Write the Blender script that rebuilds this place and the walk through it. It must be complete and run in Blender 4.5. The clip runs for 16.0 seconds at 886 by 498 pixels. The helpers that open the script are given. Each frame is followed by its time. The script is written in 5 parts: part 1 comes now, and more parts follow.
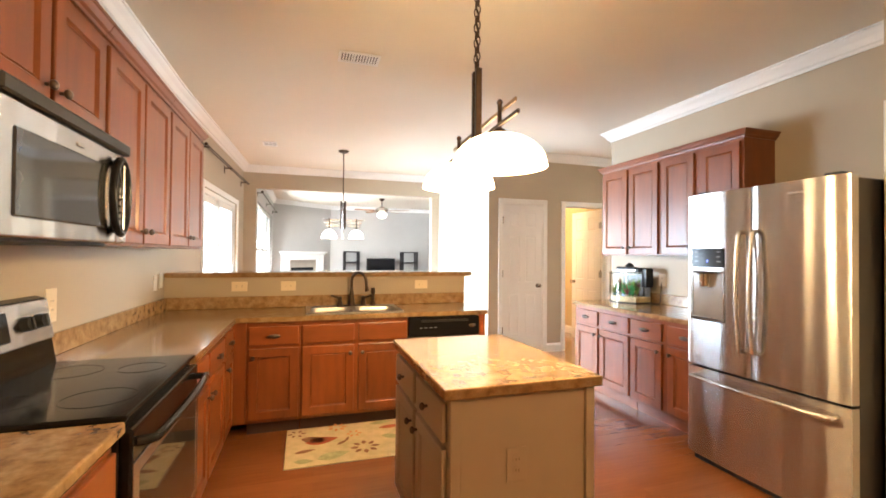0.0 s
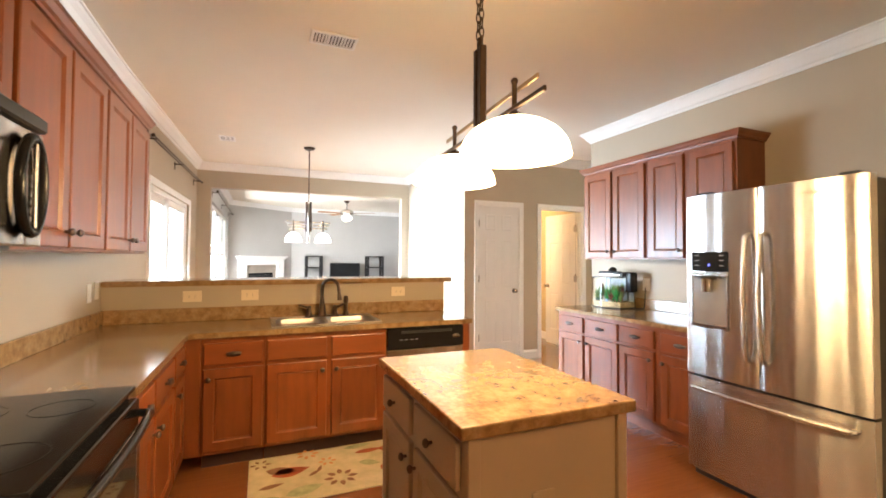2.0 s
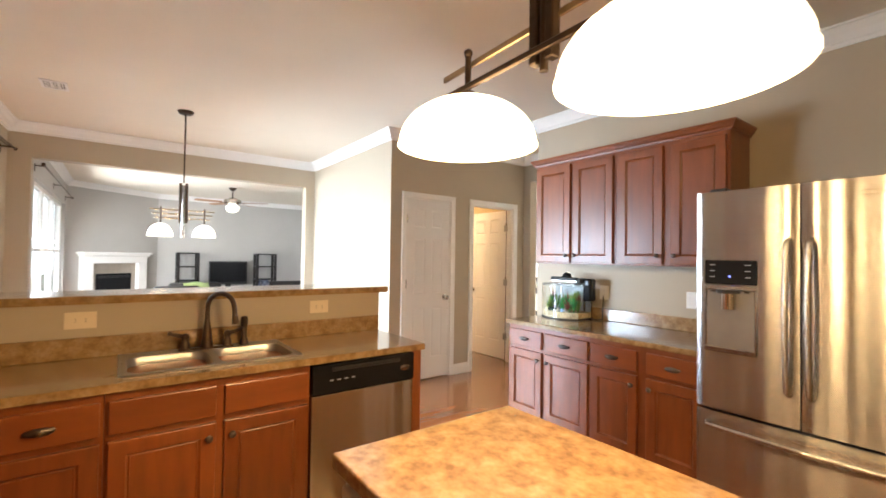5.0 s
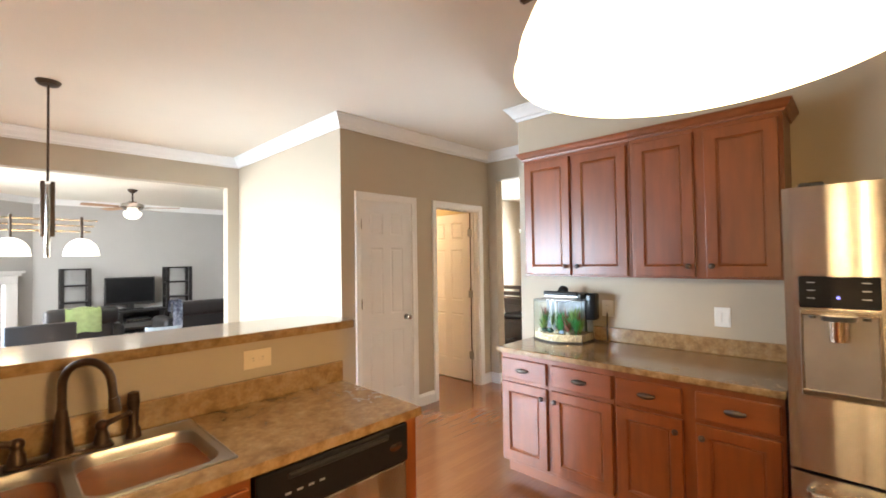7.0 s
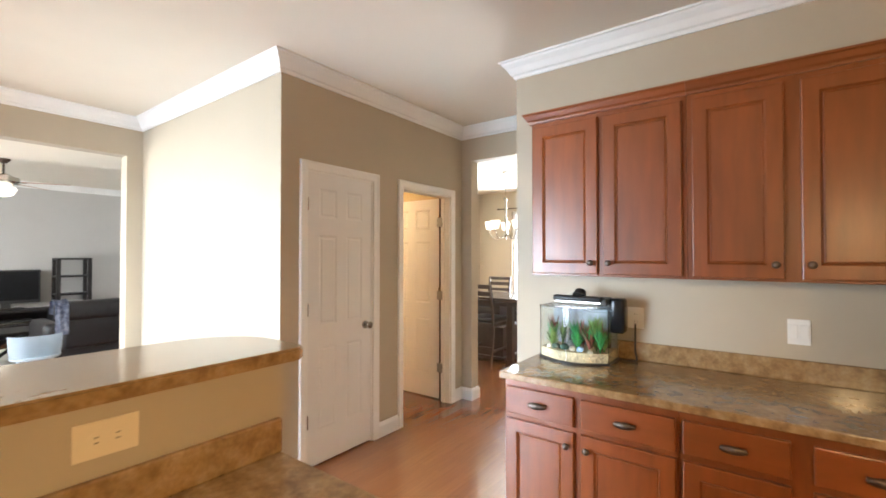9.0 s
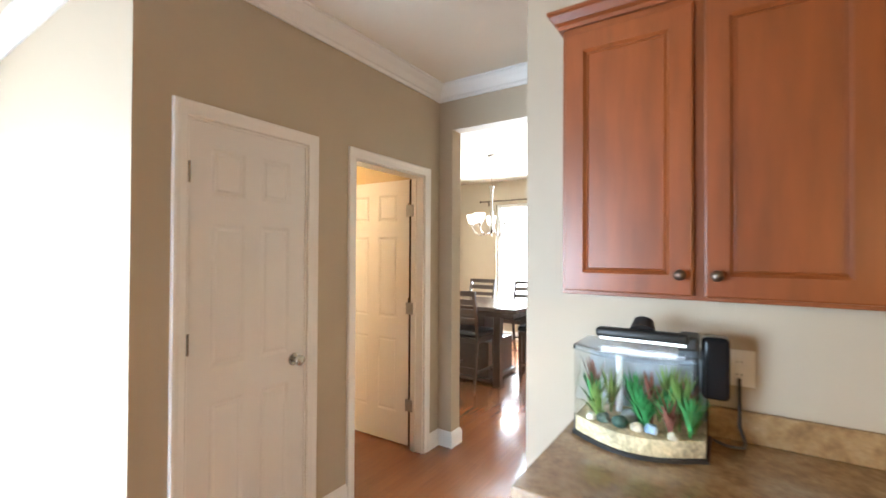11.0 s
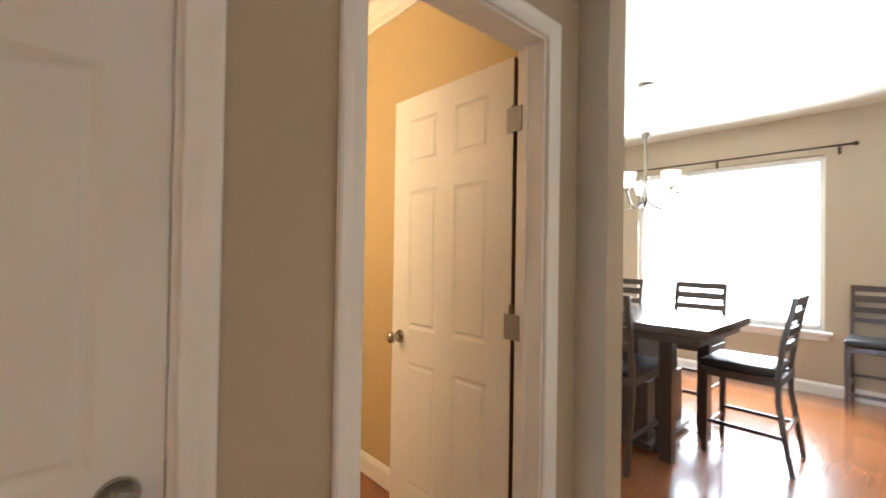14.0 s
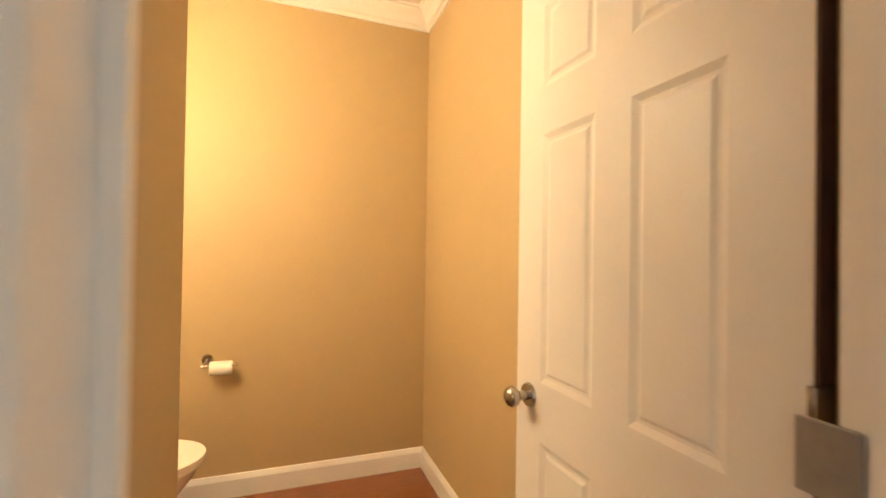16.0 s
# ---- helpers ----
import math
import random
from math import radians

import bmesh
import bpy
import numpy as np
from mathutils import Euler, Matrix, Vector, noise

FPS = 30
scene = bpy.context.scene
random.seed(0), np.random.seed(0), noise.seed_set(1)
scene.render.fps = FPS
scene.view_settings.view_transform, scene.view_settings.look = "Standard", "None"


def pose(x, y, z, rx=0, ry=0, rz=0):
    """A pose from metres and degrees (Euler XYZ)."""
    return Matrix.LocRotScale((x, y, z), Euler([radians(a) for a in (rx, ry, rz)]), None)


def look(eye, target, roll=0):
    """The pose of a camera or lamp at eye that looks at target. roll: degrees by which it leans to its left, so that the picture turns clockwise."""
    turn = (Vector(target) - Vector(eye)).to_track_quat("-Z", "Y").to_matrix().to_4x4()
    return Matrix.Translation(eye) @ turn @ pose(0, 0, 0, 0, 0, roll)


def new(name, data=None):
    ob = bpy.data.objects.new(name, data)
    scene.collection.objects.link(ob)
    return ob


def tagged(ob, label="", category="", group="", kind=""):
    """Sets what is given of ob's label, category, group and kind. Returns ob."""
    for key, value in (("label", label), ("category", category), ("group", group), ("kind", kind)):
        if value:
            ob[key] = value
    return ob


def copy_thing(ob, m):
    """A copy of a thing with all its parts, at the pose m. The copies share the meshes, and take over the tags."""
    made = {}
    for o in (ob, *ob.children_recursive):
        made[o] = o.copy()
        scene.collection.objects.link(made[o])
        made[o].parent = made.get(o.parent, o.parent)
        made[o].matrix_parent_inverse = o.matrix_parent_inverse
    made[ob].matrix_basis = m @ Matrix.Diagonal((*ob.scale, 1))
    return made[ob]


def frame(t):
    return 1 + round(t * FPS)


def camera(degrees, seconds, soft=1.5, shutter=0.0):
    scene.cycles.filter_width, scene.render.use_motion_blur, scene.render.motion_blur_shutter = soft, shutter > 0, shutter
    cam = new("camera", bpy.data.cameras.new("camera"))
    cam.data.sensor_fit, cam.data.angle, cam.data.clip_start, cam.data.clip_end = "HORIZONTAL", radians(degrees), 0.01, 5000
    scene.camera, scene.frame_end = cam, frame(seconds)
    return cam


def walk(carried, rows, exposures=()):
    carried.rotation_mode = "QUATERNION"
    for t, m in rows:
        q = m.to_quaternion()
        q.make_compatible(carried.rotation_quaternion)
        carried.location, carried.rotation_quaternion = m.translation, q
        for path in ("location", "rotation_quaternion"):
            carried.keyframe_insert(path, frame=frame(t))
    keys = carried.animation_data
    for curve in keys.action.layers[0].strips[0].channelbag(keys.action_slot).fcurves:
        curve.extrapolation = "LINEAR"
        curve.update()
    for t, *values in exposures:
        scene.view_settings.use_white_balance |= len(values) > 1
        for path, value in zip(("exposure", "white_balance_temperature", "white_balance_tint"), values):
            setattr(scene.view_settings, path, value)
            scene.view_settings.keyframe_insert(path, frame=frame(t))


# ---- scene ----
cam = camera(91.6, 16.0, 1.7, 0.5)
PATH = [
    (0, (-0.058, 0.103, 1.329), (0.551, 2.008, 1.356), 0.5),
    (0.5, (-0.076, 0.182, 1.326), (0.555, 2.079, 1.354), 0.8),
    (1, (-0.095, 0.261, 1.328), (0.572, 2.147, 1.359), 0.9),
    (1.5, (-0.109, 0.343, 1.331), (0.609, 2.21, 1.368), 0.7),
    (2, (-0.113, 0.423, 1.332), (0.662, 2.266, 1.379), 0.3),
    (2.5, (-0.1, 0.524, 1.345), (0.718, 2.348, 1.387), -0.3),
    (3, (-0.085, 0.676, 1.35), (0.795, 2.472, 1.381), -0.4),
    (3.5, (-0.075, 0.832, 1.35), (0.879, 2.59, 1.37), -0.4),
    (4, (-0.063, 1.003, 1.347), (0.974, 2.713, 1.364), 0.1),
    (4.2, (-0.073, 1.062, 1.353), (1.002, 2.748, 1.375), 0.4),
    (6.5, (0.104, 1.961, 1.434), (1.488, 3.404, 1.482), -0.4),
    (7, (0.191, 2.139, 1.473), (1.629, 3.528, 1.521), -0.9),
    (7.5, (0.293, 2.307, 1.5), (1.75, 3.676, 1.55), -1.0),
    (8, (0.394, 2.515, 1.496), (1.895, 3.835, 1.54), -0.5),
    (8.5, (0.503, 2.705, 1.466), (2.063, 3.955, 1.505), -0.1),
    (9, (0.662, 2.888, 1.451), (2.27, 4.076, 1.481), -0.0),
    (9.2, (0.727, 2.971, 1.449), (2.352, 4.137, 1.476), -0.1),
    (10.0, (1.09, 3.2, 1.456), (2.742, 4.328, 1.478), 0.1),
    (10.8, (1.47, 3.41, 1.467), (3.137, 4.515, 1.486), 0.3),
    (11.5, (1.768, 3.712, 1.471), (3.439, 4.811, 1.49), 0.4),
    (12, (1.993, 3.869, 1.437), (3.626, 5.023, 1.467), 0.3),
    (12.5, (2.23, 4.013, 1.406), (3.807, 5.243, 1.446), 0.3),
    (13, (2.462, 4.146, 1.377), (3.977, 5.451, 1.424), 0.3),
    (13.5, (2.68, 4.32, 1.332), (4.118, 5.71, 1.38), 0.5),
    (14, (2.91, 4.52, 1.307), (4.254, 6.0, 1.329), 0.9),
    (14.5, (3.105, 4.678, 1.322), (4.334, 6.255, 1.308), 0.9),
    (15, (3.258, 4.842, 1.301), (4.327, 6.528, 1.312), 1.0),
    (15.5, (3.396, 5.006, 1.286), (4.288, 6.79, 1.31), 1.2),
    (16, (3.52, 5.16, 1.285), (4.202, 7.036, 1.306), 0.9),
]
EXPOSURES = [(0.0, 0.8, 6000, 8), (3.0, 0.56, 6000, 8), (4.0, 0.38, 5900, 7), (7.0, 0.31, 6050, 7), (9.0, 0.24, 6050, 7), (11.5, 0.29, 5800, 6), (12.5, 0.05, 5750, 7), (14.0, -0.1, 5800, 7), (14.8, -0.22, 5900, 7), (15.5, -0.1, 5950, 7), (16.0, 0.12, 6050, 7)]
walk(cam, [(t, look(eye, target, roll)) for t, eye, target, roll in PATH], EXPOSURES)

# ---- world and large lights ----
world = bpy.data.worlds.new("world")
scene.world = world
world.use_nodes = True
wn = world.node_tree.nodes
sky = wn.new("ShaderNodeTexSky")
sky.sky_type, sky.sun_disc = "NISHITA", False
sky.sun_elevation, sky.sun_rotation = radians(48), radians(250)
wn["Background"].inputs["Strength"].default_value = 0.12
world.node_tree.links.new(sky.outputs[0], wn["Background"].inputs["Color"])


def area(name, eye, target, sx, sy, power, color, wide=165):
    d = bpy.data.lights.new(name, "AREA")
    d.shape, d.size, d.size_y, d.energy, d.color = "RECTANGLE", sx, sy, power, color
    ob = new(name, d)
    d.spread = radians(wide)
    ob.matrix_world = look(eye, target)
    return ob


def bulb(name, at, power, color, radius=0.05):
    d = bpy.data.lights.new(name, "POINT")
    d.energy, d.color, d.shadow_soft_size = power, color, radius
    ob = new(name, d)
    ob.location = at
    return ob


DAY, WARM = (0.90, 0.96, 1.0), (1.0, 0.63, 0.27)
area("daylight_patio_door", (-1.14, 6.14, 1.05), (2.0, 6.1, -0.62), 1.8, 1.9, 238, (0.7, 0.85, 1.0), 130)
area("daylight_living_window", (-0.98, 10.0, 1.4), (2.0, 10.0, 0.6), 3.0, 1.7, 200, (1.0, 0.98, 0.95))
area("daylight_dining_window", (8.565, 6.02, 1.5), (5.0, 5.9, 0.7), 1.75, 1.65, 390, DAY)
for y in (1.693, 2.263):
    bulb("pendant_bulb", (0.702, y, 1.64), 25, WARM, 0.08)
bulb("powder_room_bulb", (2.66, 6.6, 2.0), 112, (1.0, 0.7, 0.38), 0.34)
for x in (0.245, 0.605):
    bulb("chandelier_bulb", (x, 6.12, 1.52), 0.8, WARM, 0.06)
# added warm fill behind the start of the walk, with no fixture of its own
bulb("kitchen_fill_light", (0.9, -0.9, 2.5), 48, (1.0, 0.6, 0.25), 0.12)


# ---- materials ----
def mat(name, base, rough=0.5, metal=0.0, coat=0.0, spread=0.12, scale=8.0, bump=0.0, bump_scale=120.0, second=None, stretch=(1, 1, 1), rspread=0.1):
    """Two scales of noise vary the colour and the gloss; a finer one gives relief."""
    m = bpy.data.materials.new(name)
    m.use_nodes = True
    nt = m.node_tree
    b = nt.nodes["Principled BSDF"]
    tc = nt.nodes.new("ShaderNodeTexCoord")
    mp = nt.nodes.new("ShaderNodeMapping")
    mp.inputs["Scale"].default_value = stretch
    nt.links.new(tc.outputs["Object"], mp.inputs["Vector"])
    n1 = nt.nodes.new("ShaderNodeTexNoise")
    n1.inputs["Scale"].default_value, n1.inputs["Detail"].default_value = scale, 6
    nt.links.new(mp.outputs[0], n1.inputs["Vector"])
    n2 = nt.nodes.new("ShaderNodeTexNoise")
    n2.inputs["Scale"].default_value, n2.inputs["Detail"].default_value = scale * 0.13, 2
    nt.links.new(tc.outputs["Object"], n2.inputs["Vector"])
    add = nt.nodes.new("ShaderNodeMath")
    add.operation = "ADD"
    nt.links.new(n1.outputs[0], add.inputs[0])
    nt.links.new(n2.outputs[0], add.inputs[1])
    ramp = nt.nodes.new("ShaderNodeValToRGB")
    half = nt.nodes.new("ShaderNodeMath")
    half.operation = "MULTIPLY"
    half.inputs[1].default_value = 0.5
    nt.links.new(add.outputs[0], half.inputs[0])
    nt.links.new(half.outputs[0], ramp.inputs[0])
    lo = second or [c * (1 - spread) for c in base]
    hi = [min(1.0, c * (1 + spread)) for c in base]
    ramp.color_ramp.elements[0].position, ramp.color_ramp.elements[1].position = 0.36, 0.64
    ramp.color_ramp.elements[0].color, ramp.color_ramp.elements[1].color = (*lo, 1), (*hi, 1)
    nt.links.new(ramp.outputs[0], b.inputs["Base Color"])
    rr = nt.nodes.new("ShaderNodeMapRange")
    rr.inputs["To Min"].default_value, rr.inputs["To Max"].default_value = rough * (1 - rspread), min(1.0, rough * (1 + rspread))
    nt.links.new(n1.outputs[0], rr.inputs["Value"])
    nt.links.new(rr.outputs[0], b.inputs["Roughness"])
    b.inputs["Metallic"].default_value = metal
    b.inputs["Coat Weight"].default_value = coat
    b.inputs["Coat Roughness"].default_value = 0.14
    if bump:
        n3 = nt.nodes.new("ShaderNodeTexNoise")
        n3.inputs["Scale"].default_value, n3.inputs["Detail"].default_value = bump_scale, 4
        nt.links.new(mp.outputs[0], n3.inputs["Vector"])
        bp = nt.nodes.new("ShaderNodeBump")
        bp.inputs["Strength"].default_value, bp.inputs["Distance"].default_value = bump, 0.002
        nt.links.new(n3.outputs[0], bp.inputs["Height"])
        nt.links.new(bp.outputs[0], b.inputs["Normal"])
    return m


def glow(name, color, strength, base=(0.8, 0.78, 0.72)):
    m = bpy.data.materials.new(name)
    m.use_nodes = True
    b = m.node_tree.nodes["Principled BSDF"]
    b.inputs["Base Color"].default_value = (*base, 1)
    b.inputs["Roughness"].default_value = 0.35
    b.inputs["Emission Color"].default_value = (*color, 1)
    b.inputs["Emission Strength"].default_value = strength
    return m


def glass(name, color=(1, 1, 1), rough=0.0):
    m = bpy.data.materials.new(name)
    m.use_nodes = True
    b = m.node_tree.nodes["Principled BSDF"]
    b.inputs["Base Color"].default_value = (*color, 1)
    b.inputs["Transmission Weight"].default_value = 1.0
    b.inputs["Roughness"].default_value = rough
    b.inputs["IOR"].default_value = 1.3
    return m


def laminate(name, c):
    """Mottled stone-pattern laminate: three browns in blotches with fine flecks."""
    m = bpy.data.materials.new(name)
    m.use_nodes = True
    nt = m.node_tree
    b = nt.nodes["Principled BSDF"]
    tc = nt.nodes.new("ShaderNodeTexCoord")
    n1 = nt.nodes.new("ShaderNodeTexNoise")
    n1.inputs["Scale"].default_value, n1.inputs["Detail"].default_value, n1.inputs["Roughness"].default_value = 19, 7, 0.6
    n1.inputs["Distortion"].default_value = 0.15
    n2 = nt.nodes.new("ShaderNodeTexNoise")
    n2.inputs["Scale"].default_value, n2.inputs["Detail"].default_value = 70, 5
    for n in (n1, n2):
        nt.links.new(tc.outputs["Object"], n.inputs["Vector"])
    ramp = nt.nodes.new("ShaderNodeValToRGB")
    els = ramp.color_ramp.elements
    els[0].position, els[0].color = 0.3, (*c[0], 1)
    els[1].position, els[1].color = 0.7, (*c[2], 1)
    e = els.new(0.5)
    e.color = (*c[1], 1)
    nt.links.new(n1.outputs[0], ramp.inputs[0])
    mixn = nt.nodes.new("ShaderNodeMix")
    mixn.data_type, mixn.blend_type = "RGBA", "OVERLAY"
    mixn.inputs["Factor"].default_value = 0.3
    nt.links.new(ramp.outputs[0], mixn.inputs["A"])
    nt.links.new(n2.outputs[0], mixn.inputs["B"])
    nt.links.new(mixn.outputs["Result"], b.inputs["Base Color"])
    b.inputs["Roughness"].default_value = 0.2
    b.inputs["Coat Weight"].default_value, b.inputs["Coat Roughness"].default_value = 0.6, 0.1
    bp = nt.nodes.new("ShaderNodeBump")
    bp.inputs["Strength"].default_value, bp.inputs["Distance"].default_value = 0.03, 0.001
    nt.links.new(n2.outputs[0], bp.inputs["Height"])
    nt.links.new(bp.outputs[0], b.inputs["Normal"])
    return m


def floorboards(name):
    """Strip laminate floor: boards along x, each with its own tone, thin dark joints."""
    m = bpy.data.materials.new(name)
    m.use_nodes = True
    nt = m.node_tree
    b = nt.nodes["Principled BSDF"]
    tc = nt.nodes.new("ShaderNodeTexCoord")
    br = nt.nodes.new("ShaderNodeTexBrick")
    br.inputs["Scale"].default_value = 1.0
    br.inputs["Brick Width"].default_value, br.inputs["Row Height"].default_value = 1.2, 0.085
    br.inputs["Mortar Size"].default_value = 0.0012
    br.inputs["Color1"].default_value, br.inputs["Color2"].default_value = (0.245, 0.086, 0.027, 1), (0.22, 0.075, 0.023, 1)
    br.inputs["Mortar"].default_value = (0.2, 0.07, 0.024, 1)
    nt.links.new(tc.outputs["Object"], br.inputs["Vector"])
    mp = nt.nodes.new("ShaderNodeMapping")
    mp.inputs["Scale"].default_value = (2, 30, 2)
    nt.links.new(tc.outputs["Object"], mp.inputs["Vector"])
    n = nt.nodes.new("ShaderNodeTexNoise")
    n.inputs["Scale"].default_value, n.inputs["Detail"].default_value = 2.0, 6
    nt.links.new(mp.outputs[0], n.inputs["Vector"])
    mixn = nt.nodes.new("ShaderNodeMix")
    mixn.data_type, mixn.blend_type = "RGBA", "OVERLAY"
    mixn.inputs["Factor"].default_value = 0.22
    nt.links.new(br.outputs[0], mixn.inputs["A"])
    nt.links.new(n.outputs[0], mixn.inputs["B"])
    nt.links.new(mixn.outputs["Result"], b.inputs["Base Color"])
    b.inputs["Roughness"].default_value = 0.22
    b.inputs["Coat Weight"].default_value, b.inputs["Coat Roughness"].default_value = 0.6, 0.12
    bp = nt.nodes.new("ShaderNodeBump")
    bp.inputs["Strength"].default_value, bp.inputs["Distance"].default_value = 0.15, 0.001
    nt.links.new(n.outputs[0], bp.inputs["Height"])
    nt.links.new(bp.outputs[0], b.inputs["Normal"])
    return m


M_WALL = mat("taupe_wall_paint", (0.435, 0.365, 0.268), 0.6, spread=0.03, scale=3, bump=0.15, bump_scale=260)
M_LIVING = mat("grey_wall_paint", (0.43, 0.42, 0.40), 0.6, spread=0.03, scale=3, bump=0.15, bump_scale=260)
M_POWDER = mat("gold_tan_wall_paint", (0.49, 0.375, 0.20), 0.55, spread=0.03, scale=3, bump=0.15, bump_scale=260)
M_CEIL = mat("ceiling_paint", (0.74, 0.685, 0.58), 0.8, spread=0.02, scale=3, bump=0.2, bump_scale=180)
M_TRIM = mat("white_trim_paint", (0.78, 0.77, 0.75), 0.35, spread=0.02, scale=5)
M_DOOR = mat("white_door_paint", (0.73, 0.72, 0.71), 0.4, spread=0.02, scale=5, bump=0.06, bump_scale=90)
M_WOOD = mat("cherry_cabinet_wood", (0.212, 0.055, 0.0102), 0.37, coat=0.4, spread=0.24, scale=5, bump=0.02, bump_scale=40, stretch=(4, 4, 0.6))
M_WOODH = mat("cherry_wood_across", (0.212, 0.055, 0.0102), 0.37, coat=0.4, spread=0.2, scale=5, bump=0.02, bump_scale=40, stretch=(0.6, 3, 3))
for wood in (M_WOOD, M_WOODH):
    # satin varnish; each board and door has its own tone
    nt = wood.node_tree
    nt.nodes["Principled BSDF"].inputs["Coat Roughness"].default_value = 0.27
    info, tone, hue = nt.nodes.new("ShaderNodeObjectInfo"), nt.nodes.new("ShaderNodeMapRange"), nt.nodes.new("ShaderNodeHueSaturation")
    tone.inputs["To Min"].default_value, tone.inputs["To Max"].default_value = 0.88, 1.14
    nt.links.new(info.outputs["Random"], tone.inputs["Value"])
    nt.links.new(tone.outputs[0], hue.inputs["Value"])
    pb = nt.nodes["Principled BSDF"]
    nt.links.new(pb.inputs["Base Color"].links[0].from_socket, hue.inputs["Color"])
    nt.links.new(hue.outputs[0], pb.inputs["Base Color"])
# toe kick brown, also the painted shade of the powder door's hinge gap
M_TOE_GAP = mat("dark_toe_and_gap_shade", (0.06, 0.025, 0.015), 0.6)
M_ISL = mat("island_cream_paint", (0.43, 0.35, 0.265), 0.45, spread=0.03, scale=4, bump=0.05)
M_LAM = laminate("brown_stone_laminate", ((0.19, 0.108, 0.046), (0.30, 0.185, 0.083), (0.375, 0.255, 0.13)))
M_FLOOR = floorboards("orange_brown_floorboards")
M_STEEL = mat("brushed_steel", (0.6, 0.575, 0.545), 0.26, 1.0, spread=0.012, scale=90, stretch=(6, 6, 0.01), rspread=0.08)
for steel in (M_STEEL,):
    nt = steel.node_tree
    tan = nt.nodes.new("ShaderNodeTangent")
    tan.direction_type, tan.axis = "RADIAL", "Z"
    pb = nt.nodes["Principled BSDF"]
    pb.inputs["Anisotropic"].default_value = 1.0
    pb.inputs["Anisotropic Rotation"].default_value = 0.25
    nt.links.new(tan.outputs[0], pb.inputs["Tangent"])
    # rolled sheet is slightly wavy from side to side
    tc, mp, wav, bp = (nt.nodes.new("ShaderNode" + k) for k in ("TexCoord", "Mapping", "TexNoise", "Bump"))
    mp.inputs["Scale"].default_value = (6, 6, 0.03)
    wav.inputs["Scale"].default_value, wav.inputs["Detail"].default_value = 1.0, 1
    bp.inputs["Strength"].default_value, bp.inputs["Distance"].default_value = 0.6, 0.02
    nt.links.new(tc.outputs["Object"], mp.inputs["Vector"])
    nt.links.new(mp.outputs[0], wav.inputs["Vector"])
    nt.links.new(wav.outputs[0], bp.inputs["Height"])
    nt.links.new(bp.outputs[0], pb.inputs["Normal"])
M_STEELH = mat("brushed_steel_sink", (0.43, 0.415, 0.395), 0.36, 1.0, spread=0.03, scale=60, stretch=(0.02, 5, 5))
M_BLACK = mat("black_gloss", (0.012, 0.012, 0.013), 0.12, spread=0.1)
M_BLACK.node_tree.nodes["Principled BSDF"].inputs["Specular IOR Level"].default_value = 0.22
M_BLACKM = mat("black_plastic", (0.02, 0.02, 0.02), 0.45, spread=0.1)
M_BRONZE = mat("oil_rubbed_bronze", (0.07, 0.045, 0.03), 0.38, 0.8, spread=0.25, scale=25)
M_PEWTER = mat("pewter_knob_metal", (0.15, 0.125, 0.105), 0.35, 1.0, spread=0.15, scale=30)
M_NICKEL = mat("satin_nickel", (0.43, 0.405, 0.37), 0.24, 1.0, spread=0.06, scale=30)
M_PLASTIC = mat("white_plastic", (0.78, 0.76, 0.72), 0.35, spread=0.02)
M_ALMOND = mat("almond_plate_plastic", (0.74, 0.64, 0.48), 0.4, spread=0.02)
M_SHADE = glow("lit_alabaster_glass", (1.0, 0.7, 0.36), 9.5)
M_SHADE2 = glow("lit_small_glass", (1.0, 0.9, 0.75), 2.2)
M_OUT = glow("outdoor_glare", (0.95, 0.98, 1.0), 3.6)
M_PANE = glass("window_glass")
M_ESP = mat("espresso_wood", (0.045, 0.024, 0.016), 0.3, coat=0.3, spread=0.3, scale=8, stretch=(4, 4, 0.8))
M_BLACKWOOD = mat("black_stained_wood", (0.016, 0.014, 0.014), 0.42, spread=0.3, scale=8, stretch=(4, 4, 0.8))
M_LEATHER = mat("dark_leather", (0.011, 0.0095, 0.01), 0.42, spread=0.25, scale=18, bump=0.3, bump_scale=140)
M_TAN = mat("fan_blade_wood", (0.33, 0.17, 0.08), 0.4, spread=0.2, scale=8, stretch=(1, 8, 8))
M_PORC = mat("white_porcelain", (0.82, 0.8, 0.76), 0.12, spread=0.01)
M_PAPER = mat("tissue_paper", (0.85, 0.82, 0.77), 0.9, spread=0.02)


# ---- building helpers ----
def B():
    return bmesh.new()


def box(bm, x0, y0, z0, x1, y1, z1, bev=0.0, seg=1):
    r = bmesh.ops.create_cube(bm, size=1.0)
    vs = r["verts"]
    for v in vs:
        v.co = Vector((x0 + (v.co.x + 0.5) * (x1 - x0), y0 + (v.co.y + 0.5) * (y1 - y0), z0 + (v.co.z + 0.5) * (z1 - z0)))
    if bev:
        es = list({e for v in vs for e in v.link_edges})
        bmesh.ops.bevel(bm, geom=es, offset=bev, segments=seg, affect="EDGES", profile=0.5)
    return bm


def cyl(bm, a, b, r0, r1=None, n=16):
    a, b = Vector(a), Vector(b)
    d = b - a
    m = Matrix.Translation((a + b) / 2) @ d.to_track_quat("Z", "Y").to_matrix().to_4x4()
    bmesh.ops.create_cone(bm, cap_ends=True, segments=n, radius1=r0, radius2=r0 if r1 is None else r1, depth=d.length, matrix=m)
    return bm


